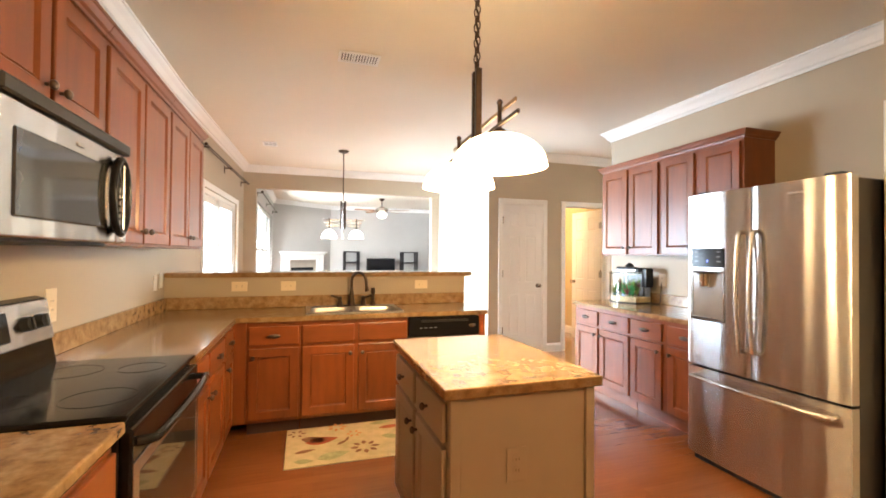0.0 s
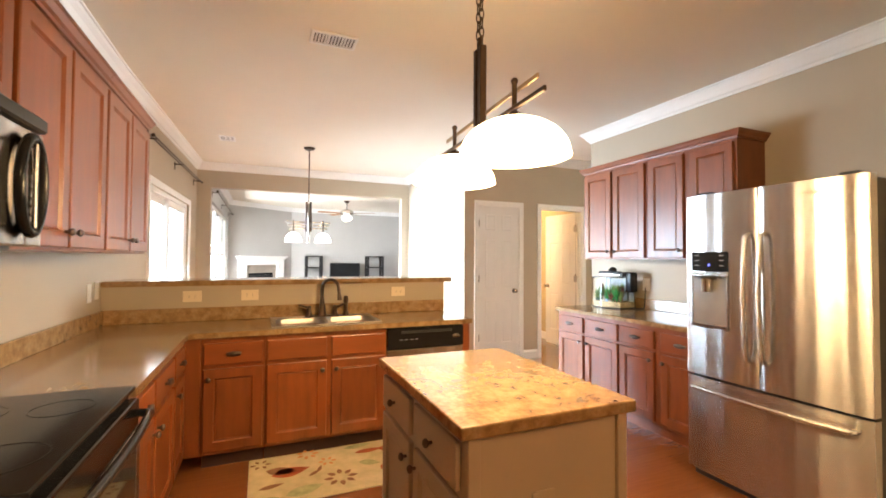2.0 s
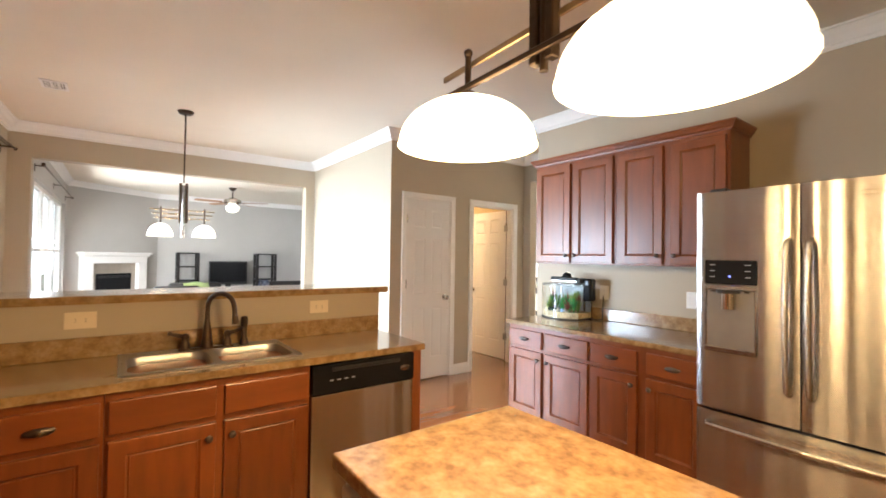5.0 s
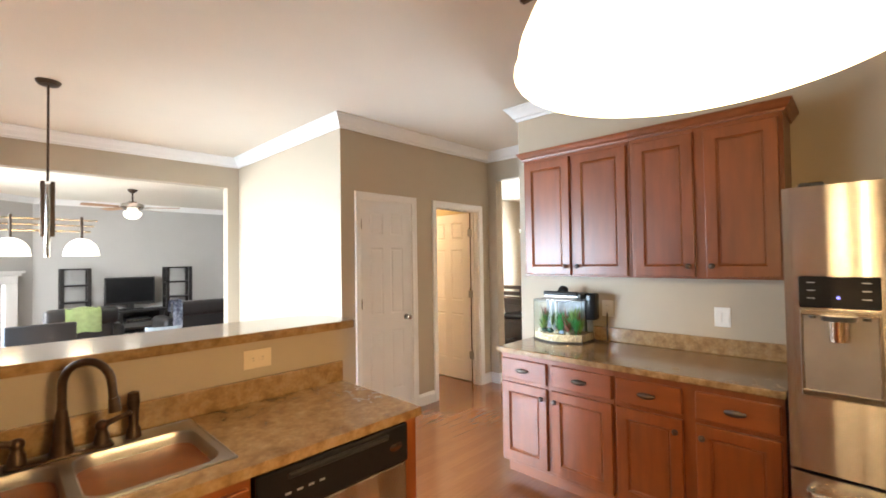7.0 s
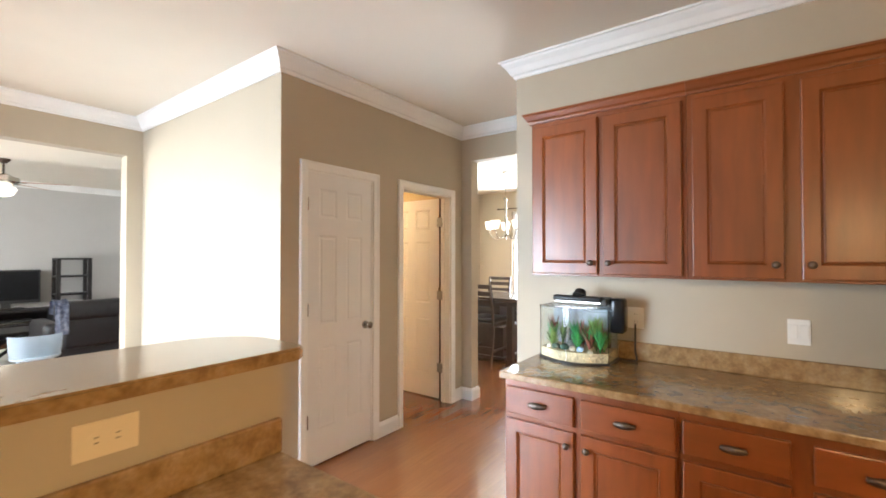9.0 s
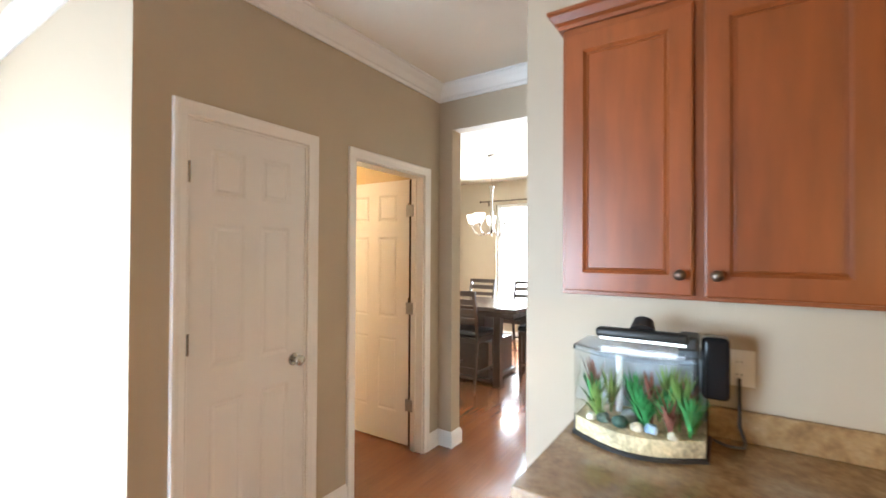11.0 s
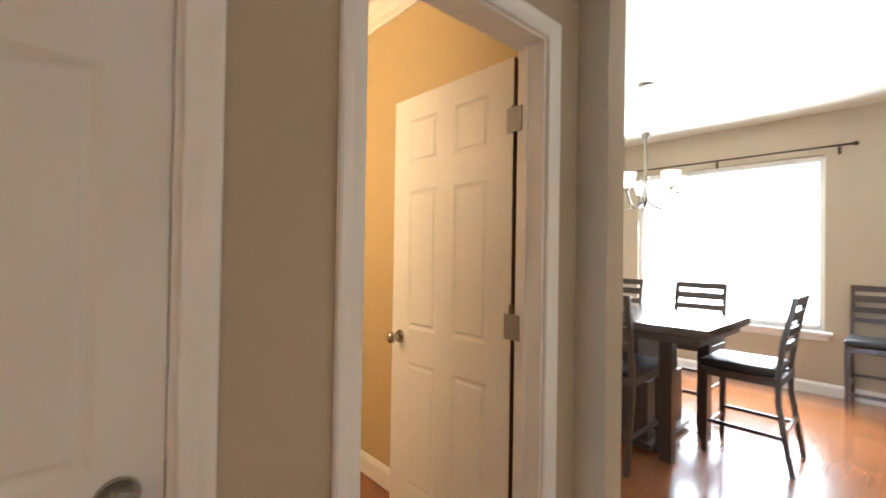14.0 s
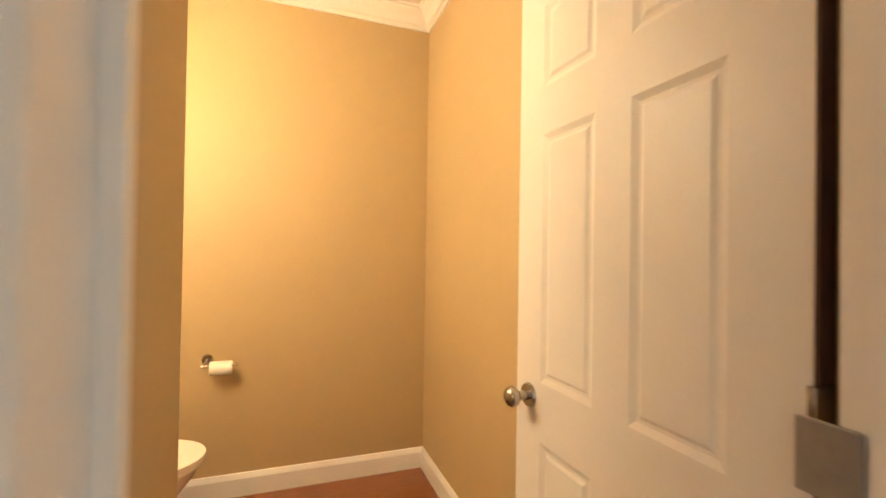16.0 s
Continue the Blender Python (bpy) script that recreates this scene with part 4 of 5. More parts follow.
# ---- sink and tap ----
def sink():
    root = thing("kitchen_sink", pose(-0.045, 3.545, 0.866), "double-bowl stainless steel drop-in sink", "sink")
    w, d = 0.76, 0.47

    def ring(bm, cx, cy, hx, hy, r, z):
        pts = []
        for sx, sy, a0 in ((1, 1, 0), (-1, 1, 90), (-1, -1, 180), (1, -1, 270)):
            for k in range(6):
                a = radians(a0 + 90 * k / 5)
                pts.append(bm.verts.new((cx + sx * (hx - r) + r * math.cos(a), cy + sy * (hy - r) + r * math.sin(a), z)))
        return pts

    for cx in (0.197, 0.563):
        bm = B()
        cy, hx, hy = 0.2, 0.168, 0.175
        rings = [ring(bm, cx, cy, 0.183 if k == 0 else hx - dx, 0.2 if k == 0 else hy - dx, rr, z) for k, (dx, rr, z) in enumerate(
            ((0, 0.004, 0.006), (0.0, 0.06, 0.006), (0.003, 0.06, 0.002), (0.006, 0.058, -0.03), (0.014, 0.055, -0.13), (0.03, 0.05, -0.158), (0.07, 0.04, -0.168)))]
        for a, b in zip(rings, rings[1:]):
            for k in range(24):
                bm.faces.new((a[k], a[(k + 1) % 24], b[(k + 1) % 24], b[k]))
        bm.faces.new(rings[-1])
        part("basin", bm, M_STEELH, root, "brushed steel bowl", True)
    bm = box(B(), 0.0, 0.4, 0.001, w, d, 0.006)
    box(bm, 0.0, 0.0, 0.001, 0.0135, 0.4, 0.006)
    box(bm, w - 0.0135, 0.0, 0.001, w, 0.4, 0.006)
    part("deck", bm, M_STEELH, root)
    bm = B()
    for a in ((0, -0.0, w, 0.008), (0, d - 0.008, w, d), (0, 0, 0.008, d), (w - 0.008, 0, w, d)):
        box(bm, a[0], a[1], 0.0, a[2], a[3], 0.0085, 0.003)
    part("rim", bm, M_STEELH, root)
    for x in (0.197, 0.562):
        part("drain", lathe(B(), [(0.0, 0.0), (0.03, 0.0), (0.036, 0.004), (0.042, 0.0)], (x, 0.2, -0.167), 24), M_NICKEL, root, "", True)
    return root


sink()


def tap():
    root = thing("kitchen_faucet", pose(0.335, 3.955, 0.872), "oil-rubbed bronze gooseneck faucet with side handles", "faucet")
    part("deck_plate", box(B(), -0.13, -0.028, 0, 0.13, 0.028, 0.012, 0.01, 3), M_BRONZE, root, "", True)
    bm = lathe(B(), [(0.0, 0), (0.032, 0.0), (0.03, 0.012), (0.025, 0.04), (0.021, 0.08), (0.016, 0.12), (0.0135, 0.135), (0.0, 0.136)], (0, 0, 0.012), 20)
    part("spout_base", bm, M_BRONZE, root, "", True)
    pts = [(0, 0, 0.09), (0, 0, 0.19)] + [(0.075 * (1 - math.cos(a)) * 0.75, -0.075 * (1 - math.cos(a)) * 0.66, 0.22 + 0.075 * math.sin(a)) for a in [math.pi * k / 12 for k in range(13)]] + [(0.116, -0.102, 0.17)]
    part("gooseneck", tube(B(), pts, 0.0125, 14), M_BRONZE, root, "curved bronze spout", True)
    part("spray_head", cyl(B(), (0.116, -0.102, 0.18), (0.119, -0.105, 0.135), 0.015, 0.018, 16), M_BRONZE, root, "", True)
    for s in (-1, 1):
        bm = lathe(B(), [(0.0, 0), (0.024, 0.0), (0.02, 0.025), (0.014, 0.04), (0.016, 0.06), (0.0, 0.066)], (s * 0.1, 0, 0.012), 18)
        cyl(bm, (s * 0.1, 0, 0.07), (s * 0.168, -0.012, 0.094), 0.011, 0.008, 12)
        ball(bm, (s * 0.1, 0, 0.07), 0.019, n=14)
        ball(bm, (s * 0.17, -0.012, 0.095), 0.011, n=10)
        part("lever_handle", bm, M_BRONZE, root, "", True)
    root2 = thing("side_sprayer", pose(0.525, 3.975, 0.872), "bronze side sprayer beside the faucet", "sprayer")
    bm = lathe(B(), [(0.0, 0), (0.024, 0), (0.02, 0.03), (0.014, 0.04), (0.015, 0.09), (0.02, 0.12), (0.017, 0.155), (0.0, 0.16)], (0, 0, 0), 18)
    part("spray_body", bm, M_BRONZE, root2, "", True)


tap()


# ---- lamps ----
def bowl(bm, at, R, h, thick=0.006):
    prof = [(R * math.sin(a), h * math.cos(a)) for a in [math.pi / 2 * (0.08 + 0.92 * k / 12) for k in range(13)]]
    prof = prof + [(R + 0.004, -0.006), (R - 0.004, -0.006)] + [(max(0.0, r - thick), z - thick) for r, z in prof[::-1]]
    return lathe(bm, prof, at, 40)


def island_pendant():
    root = thing("island_pendant_light", pose(0.702, 1.98, 0, 0, 0, -3), "bronze two-light island pendant with lit alabaster bowls", "pendant light")
    for y in (-0.287, 0.283):
        sh = part("shade", bowl(B(), (0, y, 1.692), 0.189, 0.128), M_SHADE, root, "glowing white alabaster bowl shade", True)
        bm = B()
        cyl(bm, (0, y, 1.812), (0, y, 1.84), 0.045, 0.02, 18)
        cyl(bm, (0, y, 1.835), (0, y, 1.945), 0.009, n=10)
        ball(bm, (0, y, 1.95), 0.013, n=10)
        part("stem", bm, M_BRONZE, root, "", True)
    part("rail", box(B(), -0.02, -0.5, 1.838, -0.008, 0.5, 1.856, 0.003), M_BRONZE, root, "flat bronze rail")
    part("glass_rail", box(B(), 0.008, -0.42, 1.912, 0.016, 0.42, 1.93, 0.002), mat("antique_brass", (0.45, 0.33, 0.19), 0.35, 1.0), root, "thin brass upper rail")
    for dy in (-0.024, 0.024):
        part("column_bar", box(B(), -0.014, dy - 0.012, 1.82, 0.014, dy + 0.012, 2.2, 0.003), M_BRONZE, root)
    part("column_core", cyl(B(), (0, 0, 1.8), (0, 0, 2.24), 0.01, n=12), M_BRONZE, root)
    part("canopy", lathe(B(), [(0.0, -0.03), (0.055, -0.026), (0.065, -0.006), (0.065, 0.0), (0, 0.0)], (0, 0, 2.74), 28), M_BRONZE, root, "", True)
    for dy in (-0.016, 0.016):
        for k in range(14):
            z = 2.222 + k * 0.037
            a = [2 * math.pi * j / 14 for j in range(15)]
            if k % 2:
                pts = [(0.009 * math.cos(t), dy, z + 0.023 * math.sin(t)) for t in a]
            else:
                pts = [(0, dy + 0.009 * math.cos(t), z + 0.023 * math.sin(t)) for t in a]
            part("chain_link", tube(B(), pts, 0.0028, 6), M_BRONZE, root)
    return root


island_pendant()


def breakfast_chandelier():
    root = thing("breakfast_chandelier", pose(0.428, 6.12, 0), "bronze two-light chandelier with lit glass shades", "chandelier")
    part("canopy", lathe(B(), [(0.0, -0.03), (0.055, -0.026), (0.07, -0.006), (0.07, 0.0), (0, 0.0)], (0, 0, 2.74), 28), M_BRONZE, root, "", True)
    part("chain", cyl(B(), (0, 0, 2.71), (0, 0, 2.05), 0.007, n=8), M_BRONZE, root)
    for x in (-0.026, 0.026):
        part("column_bar", box(B(), x - 0.012, -0.012, 1.67, x + 0.012, 0.012, 2.05, 0.003), M_BRONZE, root)
    part("glass_core", cyl(B(), (0, 0, 1.53), (0, 0, 2.03), 0.017, n=14), M_NICKEL, root)
    for z, w in ((1.75, 0.25), (1.79, 0.27), (1.71, 0.23)):
        part("rail", box(B(), -w, -0.006, z - 0.007, w, 0.006, z + 0.007, 0.002), M_NICKEL, root)
    for x in (-0.18, 0.18):
        bm = bowl(B(), (x, 0, 1.545), 0.1, 0.115)
        part("shade", bm, M_SHADE2, root, "small lit white glass bell shade", True)
        part("stem", cyl(B(), (x, 0, 1.655), (x, 0, 1.815), 0.009, n=10), M_BRONZE, root)
    return root


breakfast_chandelier()


M_VENT = mat("vent_shadow_grey", (0.12, 0.11, 0.1), 0.7)


def register(m, w, d, n, label):
    """A ceiling air register that hangs just under z = 0."""
    root = thing("ceiling_vent", m, label, "air vent")
    bm = B()
    for a in ((0, 0, w, 0.02), (0, d - 0.02, w, d), (0, 0.02, 0.02, d - 0.02), (w - 0.02, 0.02, w, d - 0.02), (w * 0.36, 0.02, w * 0.36 + 0.01, d - 0.02), (w * 0.66, 0.02, w * 0.66 + 0.01, d - 0.02)):
        box(bm, a[0], a[1], -0.012, a[2], a[3], 0.0, 0.002)
    part("frame", bm, M_TRIM, root)
    part("backing", box(B(), 0.018, 0.018, -0.003, w - 0.018, d - 0.018, -0.001), M_VENT, root)
    for k in range(n):
        x = 0.025 + (w - 0.05) * (k + 0.5) / n
        part("slat", placed(box(B(), -0.006, 0.02, -0.001, 0.006, d - 0.02, 0.001), pose(x, 0, -0.006, 0, 35, 0)), M_TRIM, root)
    return root


register(pose(0.15, 3.135, 2.7398), 0.29, 0.17, 12, "white louvred ceiling air vent")
register(pose(-0.59, 5.93, 2.7398), 0.17, 0.21, 8, "small white louvred ceiling air vent")
# ---- plates and rods ----
def plate(m, w, h, kind, label, material=None):
    """A wall plate lying on the wall y = 0 and looking to -y."""
    root = thing("wall_plate", m, label, "outlet" if kind == "outlet" else "light switch")
    part("cover", box(B(), -w / 2, -0.006, -h / 2, w / 2, 0, h / 2, 0.0025, 2), material or M_PLASTIC, root)
    n = max(1, round(max(w, h) / 0.075)) if kind == "switch" else 2
    for k in range(n):
        if kind == "switch":
            x = (k - (n - 1) / 2) * 0.046 if w > h * 0.7 or n == 1 else 0
            x = 0 if w < 0.08 else (k - 0.5) * 0.04
            if w < 0.08 and k:
                continue
            part("rocker", box(B(), x - 0.016, -0.009, -0.033, x + 0.016, -0.005, 0.033, 0.002), material or M_PLASTIC, root)
        else:
            s = (k - 0.5) * 0.04
            cx, cz = (s, 0) if w > h else (0, s)
            rec = part("receptacle", cyl(B(), (cx, -0.005, cz), (cx, -0.0085, cz), 0.0165, n=18), material or M_PLASTIC, root)
            for a in (-0.006, 0.006):
                b = (cx, cz + a) if w > h else (cx + a, cz)
                ww, hh = (0.004, 0.001) if w > h else (0.001, 0.004)
                part("slot", box(B(), b[0] - ww, -0.0092, b[1] - hh, b[0] + ww, -0.0084, b[1] + hh), M_BLACKM, rec)
    return root


for x in (-0.579, -0.193, 0.993):
    plate(pose(x, 4.065, 1.048), 0.122, 0.08, "outlet", "almond outlet plate on the half wall", M_ALMOND)
plate(pose(-1.13, 3.84, 1.1, 0, 0, 90), 0.072, 0.118, "switch", "white light switch above the counter")
plate(pose(-1.13, 3.975, 1.11, 0, 0, 90), 0.072, 0.118, "switch", "white light switch above the counter")
plate(pose(-1.13, 2.45, 1.09, 0, 0, 90), 0.085, 0.15, "outlet", "almond outlet plate beside the range", M_ALMOND)
plate(pose(3.27, 2.75, 1.094, 0, 0, -90), 0.085, 0.118, "switch", "white double switch above the backsplash")
plate(pose(3.27, 3.46, 1.10, 0, 0, -90), 0.085, 0.118, "outlet", "white outlet behind the fish tank filter")
plate(pose(0.69, 1.535, 0.565), 0.082, 0.125, "outlet", "almond outlet plate on the island end", M_ISL)


def curtain_rod(m, length, label, double=False):
    root = thing("curtain_rod", m, label, "curtain rod")
    for k in range(2 if double else 1):
        y, z = -0.09 + 0.05 * k, 0.02 * k
        part("rod", cyl(B(), (0, y, z), (length, y, z), 0.008 if double else 0.01, n=12), M_BRONZE, root, "", True)
        for x in (0, length):
            bm = ball(B(), (x, y, z), 0.017 if double else 0.022, n=12)
            part("finial", bm, M_BRONZE, root, "", True)
    for x in (0.12, length / 2, length - 0.12):
        bm = box(B(), x - 0.008, -0.1, -0.012, x + 0.008, 0.0, 0.0, 0.002)
        box(bm, x - 0.012, -0.008, -0.07, x + 0.012, 0.0, 0.02, 0.002)
        part("bracket", bm, M_BRONZE, root)
    return root


curtain_rod(PATIO @ pose(0.72, 0, 2.42), 2.55, "dark bronze double curtain rod above the patio door", True)
curtain_rod(pose(8.45, 7.18, 2.385, 0, 0, -90), 2.28, "thin dark bronze curtain rod above the dining window")
curtain_rod(pose(-0.86, 8.05, 2.38, 0, 0, 90), 3.8, "dark curtain rod above the living room windows")

# ---- rug in front of the sink ----
M_RUG = mat("rug_cream", (0.66, 0.53, 0.33), 0.95, spread=0.12, scale=14, bump=0.6, bump_scale=400, second=(0.52, 0.44, 0.24))
M_RED = mat("rug_rust", (0.42, 0.10, 0.04), 0.95, spread=0.25, scale=60, bump=0.4, bump_scale=400)
M_RUST = mat("rug_brown", (0.27, 0.13, 0.07), 0.95, spread=0.25, scale=60, bump=0.4, bump_scale=400)
M_SAGE = mat("rug_sage", (0.42, 0.42, 0.22), 0.95, spread=0.25, scale=30, bump=0.4, bump_scale=400)
M_ORANGE = mat("rug_orange", (0.62, 0.25, 0.08), 0.95, spread=0.2, scale=60, bump=0.4, bump_scale=400)
rug = thing("kitchen_rug", pose(-0.17, 2.92, 0), "cream floral rug with rust leaves in front of the sink", "rug")
part("woven_field", box(B(), 0, 0, 0, 1.12, 0.615, 0.008, 0.003), M_RUG, rug)


def petal(x, y, length, wide, turn, material, z=0.0082):
    bm = B()
    n = 9
    up = [(length * k / n, wide * math.sin(math.pi * (k / n) ** 0.8)) for k in range(n + 1)]
    pts = up + [(a, -b) for a, b in up[1:-1][::-1]]
    f = bm.faces.new([bm.verts.new((a, b, z)) for a, b in pts])
    r = bmesh.ops.extrude_face_region(bm, geom=[f])
    bmesh.ops.translate(bm, vec=(0, 0, 0.0012), verts=[v for v in r["geom"] if isinstance(v, bmesh.types.BMVert)])
    return part("woven_leaf", placed(bm, pose(x, y, 0, 0, 0, turn)), material, rug)


for x, y, n, R, mt in ((0.52, 0.18, 8, 0.095, M_RUST), (0.36, 0.57, 7, 0.07, M_ORANGE), (0.47, 0.42, 6, 0.055, M_ORANGE), (0.07, 0.52, 6, 0.06, M_RUST), (1.0, 0.12, 8, 0.08, M_RUST)):
    for k in range(n):
        a = 360 * k / n
        petal(x + R * 0.45 * math.cos(radians(a)), y + R * 0.45 * math.sin(radians(a)), R * 0.62, R * 0.17, a, mt)
for x, y, l, w, a, mt in ((0.10, 0.42, 0.2, 0.05, -20, M_RUST), (0.13, 0.34, 0.23, 0.06, 10, M_RED), (0.06, 0.2, 0.14, 0.022, 12, M_RUST), (0.82, 0.48, 0.26, 0.06, -12, M_RED), (0.66, 0.47, 0.2, 0.03, 4, M_RED),
                         (0.98, 0.5, 0.14, 0.04, 60, M_RED), (0.78, 0.16, 0.13, 0.045, 50, M_RED), (0.86, 0.34, 0.18, 0.025, 3, M_RUST), (0.2, 0.08, 0.22, 0.05, 15, M_SAGE), (0.06, 0.08, 0.12, 0.03, -8, M_SAGE),
                         (0.6, 0.56, 0.2, 0.03, 8, M_SAGE), (0.66, 0.33, 0.14, 0.035, -25, M_SAGE), (0.34, 0.26, 0.1, 0.014, 40, M_RUST), (0.4, 0.3, 0.08, 0.012, 70, M_RUST)):
    petal(x, y, l, w, a, mt, 0.0083)


# ---- fish tank ----
def fish_tank():
    root = thing("fish_tank", pose(3.21, 3.925, 0.866, 0, 0, -90), "bow-front glass fish tank with plants, gravel and black hood", "aquarium")
    w, d, h = 0.385, 0.19, 0.295

    def outline(s=0.0):
        pts = [(s, -s), (w - s, -s)] + [(w - s - (w - 2 * s) * k / 14, -d + s - (0.085) * math.sin(math.pi * k / 14)) for k in range(15)]
        return pts

    def prism(pts, z0, z1):
        bm = B()
        f = bm.faces.new([bm.verts.new((x, y, z0)) for x, y in pts])
        r = bmesh.ops.extrude_face_region(bm, geom=[f])
        bmesh.ops.translate(bm, vec=(0, 0, z1 - z0), verts=[v for v in r["geom"] if isinstance(v, bmesh.types.BMVert)])
        return bm

    def ring(z0, z1, s0, s1):
        bm = B()
        a, b = outline(s0), outline(s1)
        n = len(a)
        v = [[bm.verts.new((*p, z)) for p in q] for q, z in ((a, z0), (a, z1), (b, z1), (b, z0))]
        for i in range(4):
            for k in range(n):
                bm.faces.new((v[i][k], v[i][(k + 1) % n], v[(i + 1) % 4][(k + 1) % n], v[(i + 1) % 4][k]))
        return bm

    part("base", prism(outline(-0.004), 0, 0.011), M_BLACKM, root, "black plastic base")
    part("gravel", prism(outline(0.006), 0.012, 0.062), mat("tank_gravel", (0.5, 0.4, 0.25), 0.8, spread=0.5, scale=90, bump=1.0, bump_scale=120), root, "tan gravel bed")
    gl = part("glass_wall", ring(0.011, h, 0.0, 0.004), glass("tank_glass", (0.97, 1, 0.99)), root, "clear bowed glass", True)
    gl.visible_shadow = False
    part("rim", ring(h - 0.012, h + 0.004, -0.002, 0.007), glass("rim_clear", (0.86, 0.9, 0.95), 0.15), root, "pale clear plastic rim").visible_shadow = False
    lid = part("lid", prism(outline(0.01), h + 0.001, h + 0.005), glass("tank_lid", (0.93, 0.96, 1.0), 0.25), root, "frosted clear lid")
    lid.visible_shadow = False
    part("back_sheet", box(B(), 0.006, -0.012, 0.06, w - 0.006, -0.008, h - 0.02), mat("tank_back", (0.25, 0.27, 0.29), 0.5, spread=0.5, scale=14), root, "blue-grey back sheet")
    part("led_strip", box(B(), 0.075, -0.148, h + 0.025, 0.325, -0.112, h + 0.0305), glow("tank_led", (0.9, 0.93, 1.0), 5.0), root, "white light strip")
    hood = part("hood", box(B(), 0.06, -0.155, h + 0.03, 0.335, -0.105, h + 0.062, 0.012, 3), M_BLACKM, root, "black light hood", True)
    part("hood_cap", cyl(B(), (0.2, -0.11, h + 0.055), (0.2, -0.085, h + 0.085), 0.04, 0.03, 18), M_BLACKM, root, "", True)
    part("hood_arm", box(B(), 0.3, -0.14, h + 0.01, 0.36, -0.02, h + 0.055, 0.01, 2), M_BLACKM, root)
    fl = part("filter_box", box(B(), 0.365, -0.11, 0.16, 0.44, -0.02, h + 0.055, 0.016, 3), M_BLACK, root, "black hanging filter box", True)
    part("filter_tube", cyl(B(), (0.35, -0.06, 0.07), (0.35, -0.06, h), 0.009, n=10), M_BLACKM, root)
    part("bubble_tube", cyl(B(), (0.12, -0.07, 0.06), (0.12, -0.07, h - 0.01), 0.011, n=12), mat("air_tube", (0.75, 0.78, 0.82), 0.2), root)
    rnd = random.Random(4)
    greens = (mat("plant_green", (0.05, 0.27, 0.08), 0.5, spread=0.3, scale=30), mat("plant_olive", (0.16, 0.26, 0.06), 0.5, spread=0.3, scale=30), mat("plant_red", (0.2, 0.07, 0.05), 0.5, spread=0.3, scale=30))
    for px, py, tall, mt, n in ((0.05, -0.12, 0.15, 0, 9), (0.08, -0.19, 0.1, 1, 8), (0.2, -0.16, 0.13, 0, 11), (0.25, -0.1, 0.12, 1, 9), (0.31, -0.15, 0.19, 1, 16), (0.34, -0.19, 0.14, 0, 10), (0.29, -0.21, 0.12, 2, 6), (0.04, -0.08, 0.2, 2, 5), (0.27, -0.06, 0.2, 1, 8),
                              (0.06, -0.15, 0.13, 1, 8), (0.1, -0.1, 0.17, 1, 6), (0.17, -0.07, 0.16, 0, 8), (0.22, -0.19, 0.1, 0, 9), (0.33, -0.11, 0.17, 2, 7), (0.28, -0.17, 0.15, 0, 9), (0.35, -0.15, 0.12, 1, 9), (0.23, -0.13, 0.18, 2, 4)):
        bm = B()
        for k in range(n * 5):
            a = rnd.uniform(0, 2 * math.pi)
            lean = rnd.uniform(0.005, 0.06)
            hh = tall * rnd.uniform(0.6, 1.0)
            prev = None
            for j in range(5):
                t = j / 4
                x = px + math.cos(a) * lean * t * t
                y = py + math.sin(a) * lean * t * t
                r = 0.0055 * math.sin(math.pi * (0.15 + 0.85 * t)) + 0.0006
                q = (bm.verts.new((x - r * math.sin(a), y + r * math.cos(a), 0.055 + hh * t)), bm.verts.new((x + r * math.sin(a), y - r * math.cos(a), 0.055 + hh * t)))
                if prev:
                    bm.faces.new((prev[0], prev[1], q[1], q[0]))
                prev = q
        part("water_plant", bm, greens[mt], root)
    for x, y, r, c in ((0.1, -0.2, 0.022, (0.03, 0.06, 0.04)), (0.15, -0.21, 0.026, (0.03, 0.07, 0.05)), (0.2, -0.22, 0.018, (0.5, 0.45, 0.36)), (0.06, -0.2, 0.017, (0.7, 0.68, 0.6)), (0.24, -0.21, 0.02, (0.3, 0.42, 0.6)), (0.17, -0.15, 0.03, (0.2, 0.2, 0.2)), (0.3, -0.23, 0.016, (0.45, 0.4, 0.3))):
        bm = ball(B(), (x, y, 0.064 + r * 0.5), r, (1, 1, 0.8), 12)
        for v in bm.verts:
            v.co += Vector((noise.noise(v.co * 60), noise.noise(v.co * 60 + Vector((9, 0, 0))), noise.noise(v.co * 60 + Vector((0, 7, 0))))) * 0.005
        part("stone", bm, mat("tank_stone", c, 0.6, spread=0.4, scale=60), root, "", True)
    cable = thing("power_cable", pose(3.2, 3.5, 0.868), "black power cable on the counter behind the tank", "cable")
    part("cord", tube(B(), [(0.0, 0.03, 0.005), (-0.03, -0.01, 0.005), (-0.02, -0.05, 0.005), (0.02, -0.055, 0.006), (0.045, -0.04, 0.05), (0.055, -0.04, 0.2)], 0.005, 8), M_BLACKM, cable, "", True)


fish_tank()


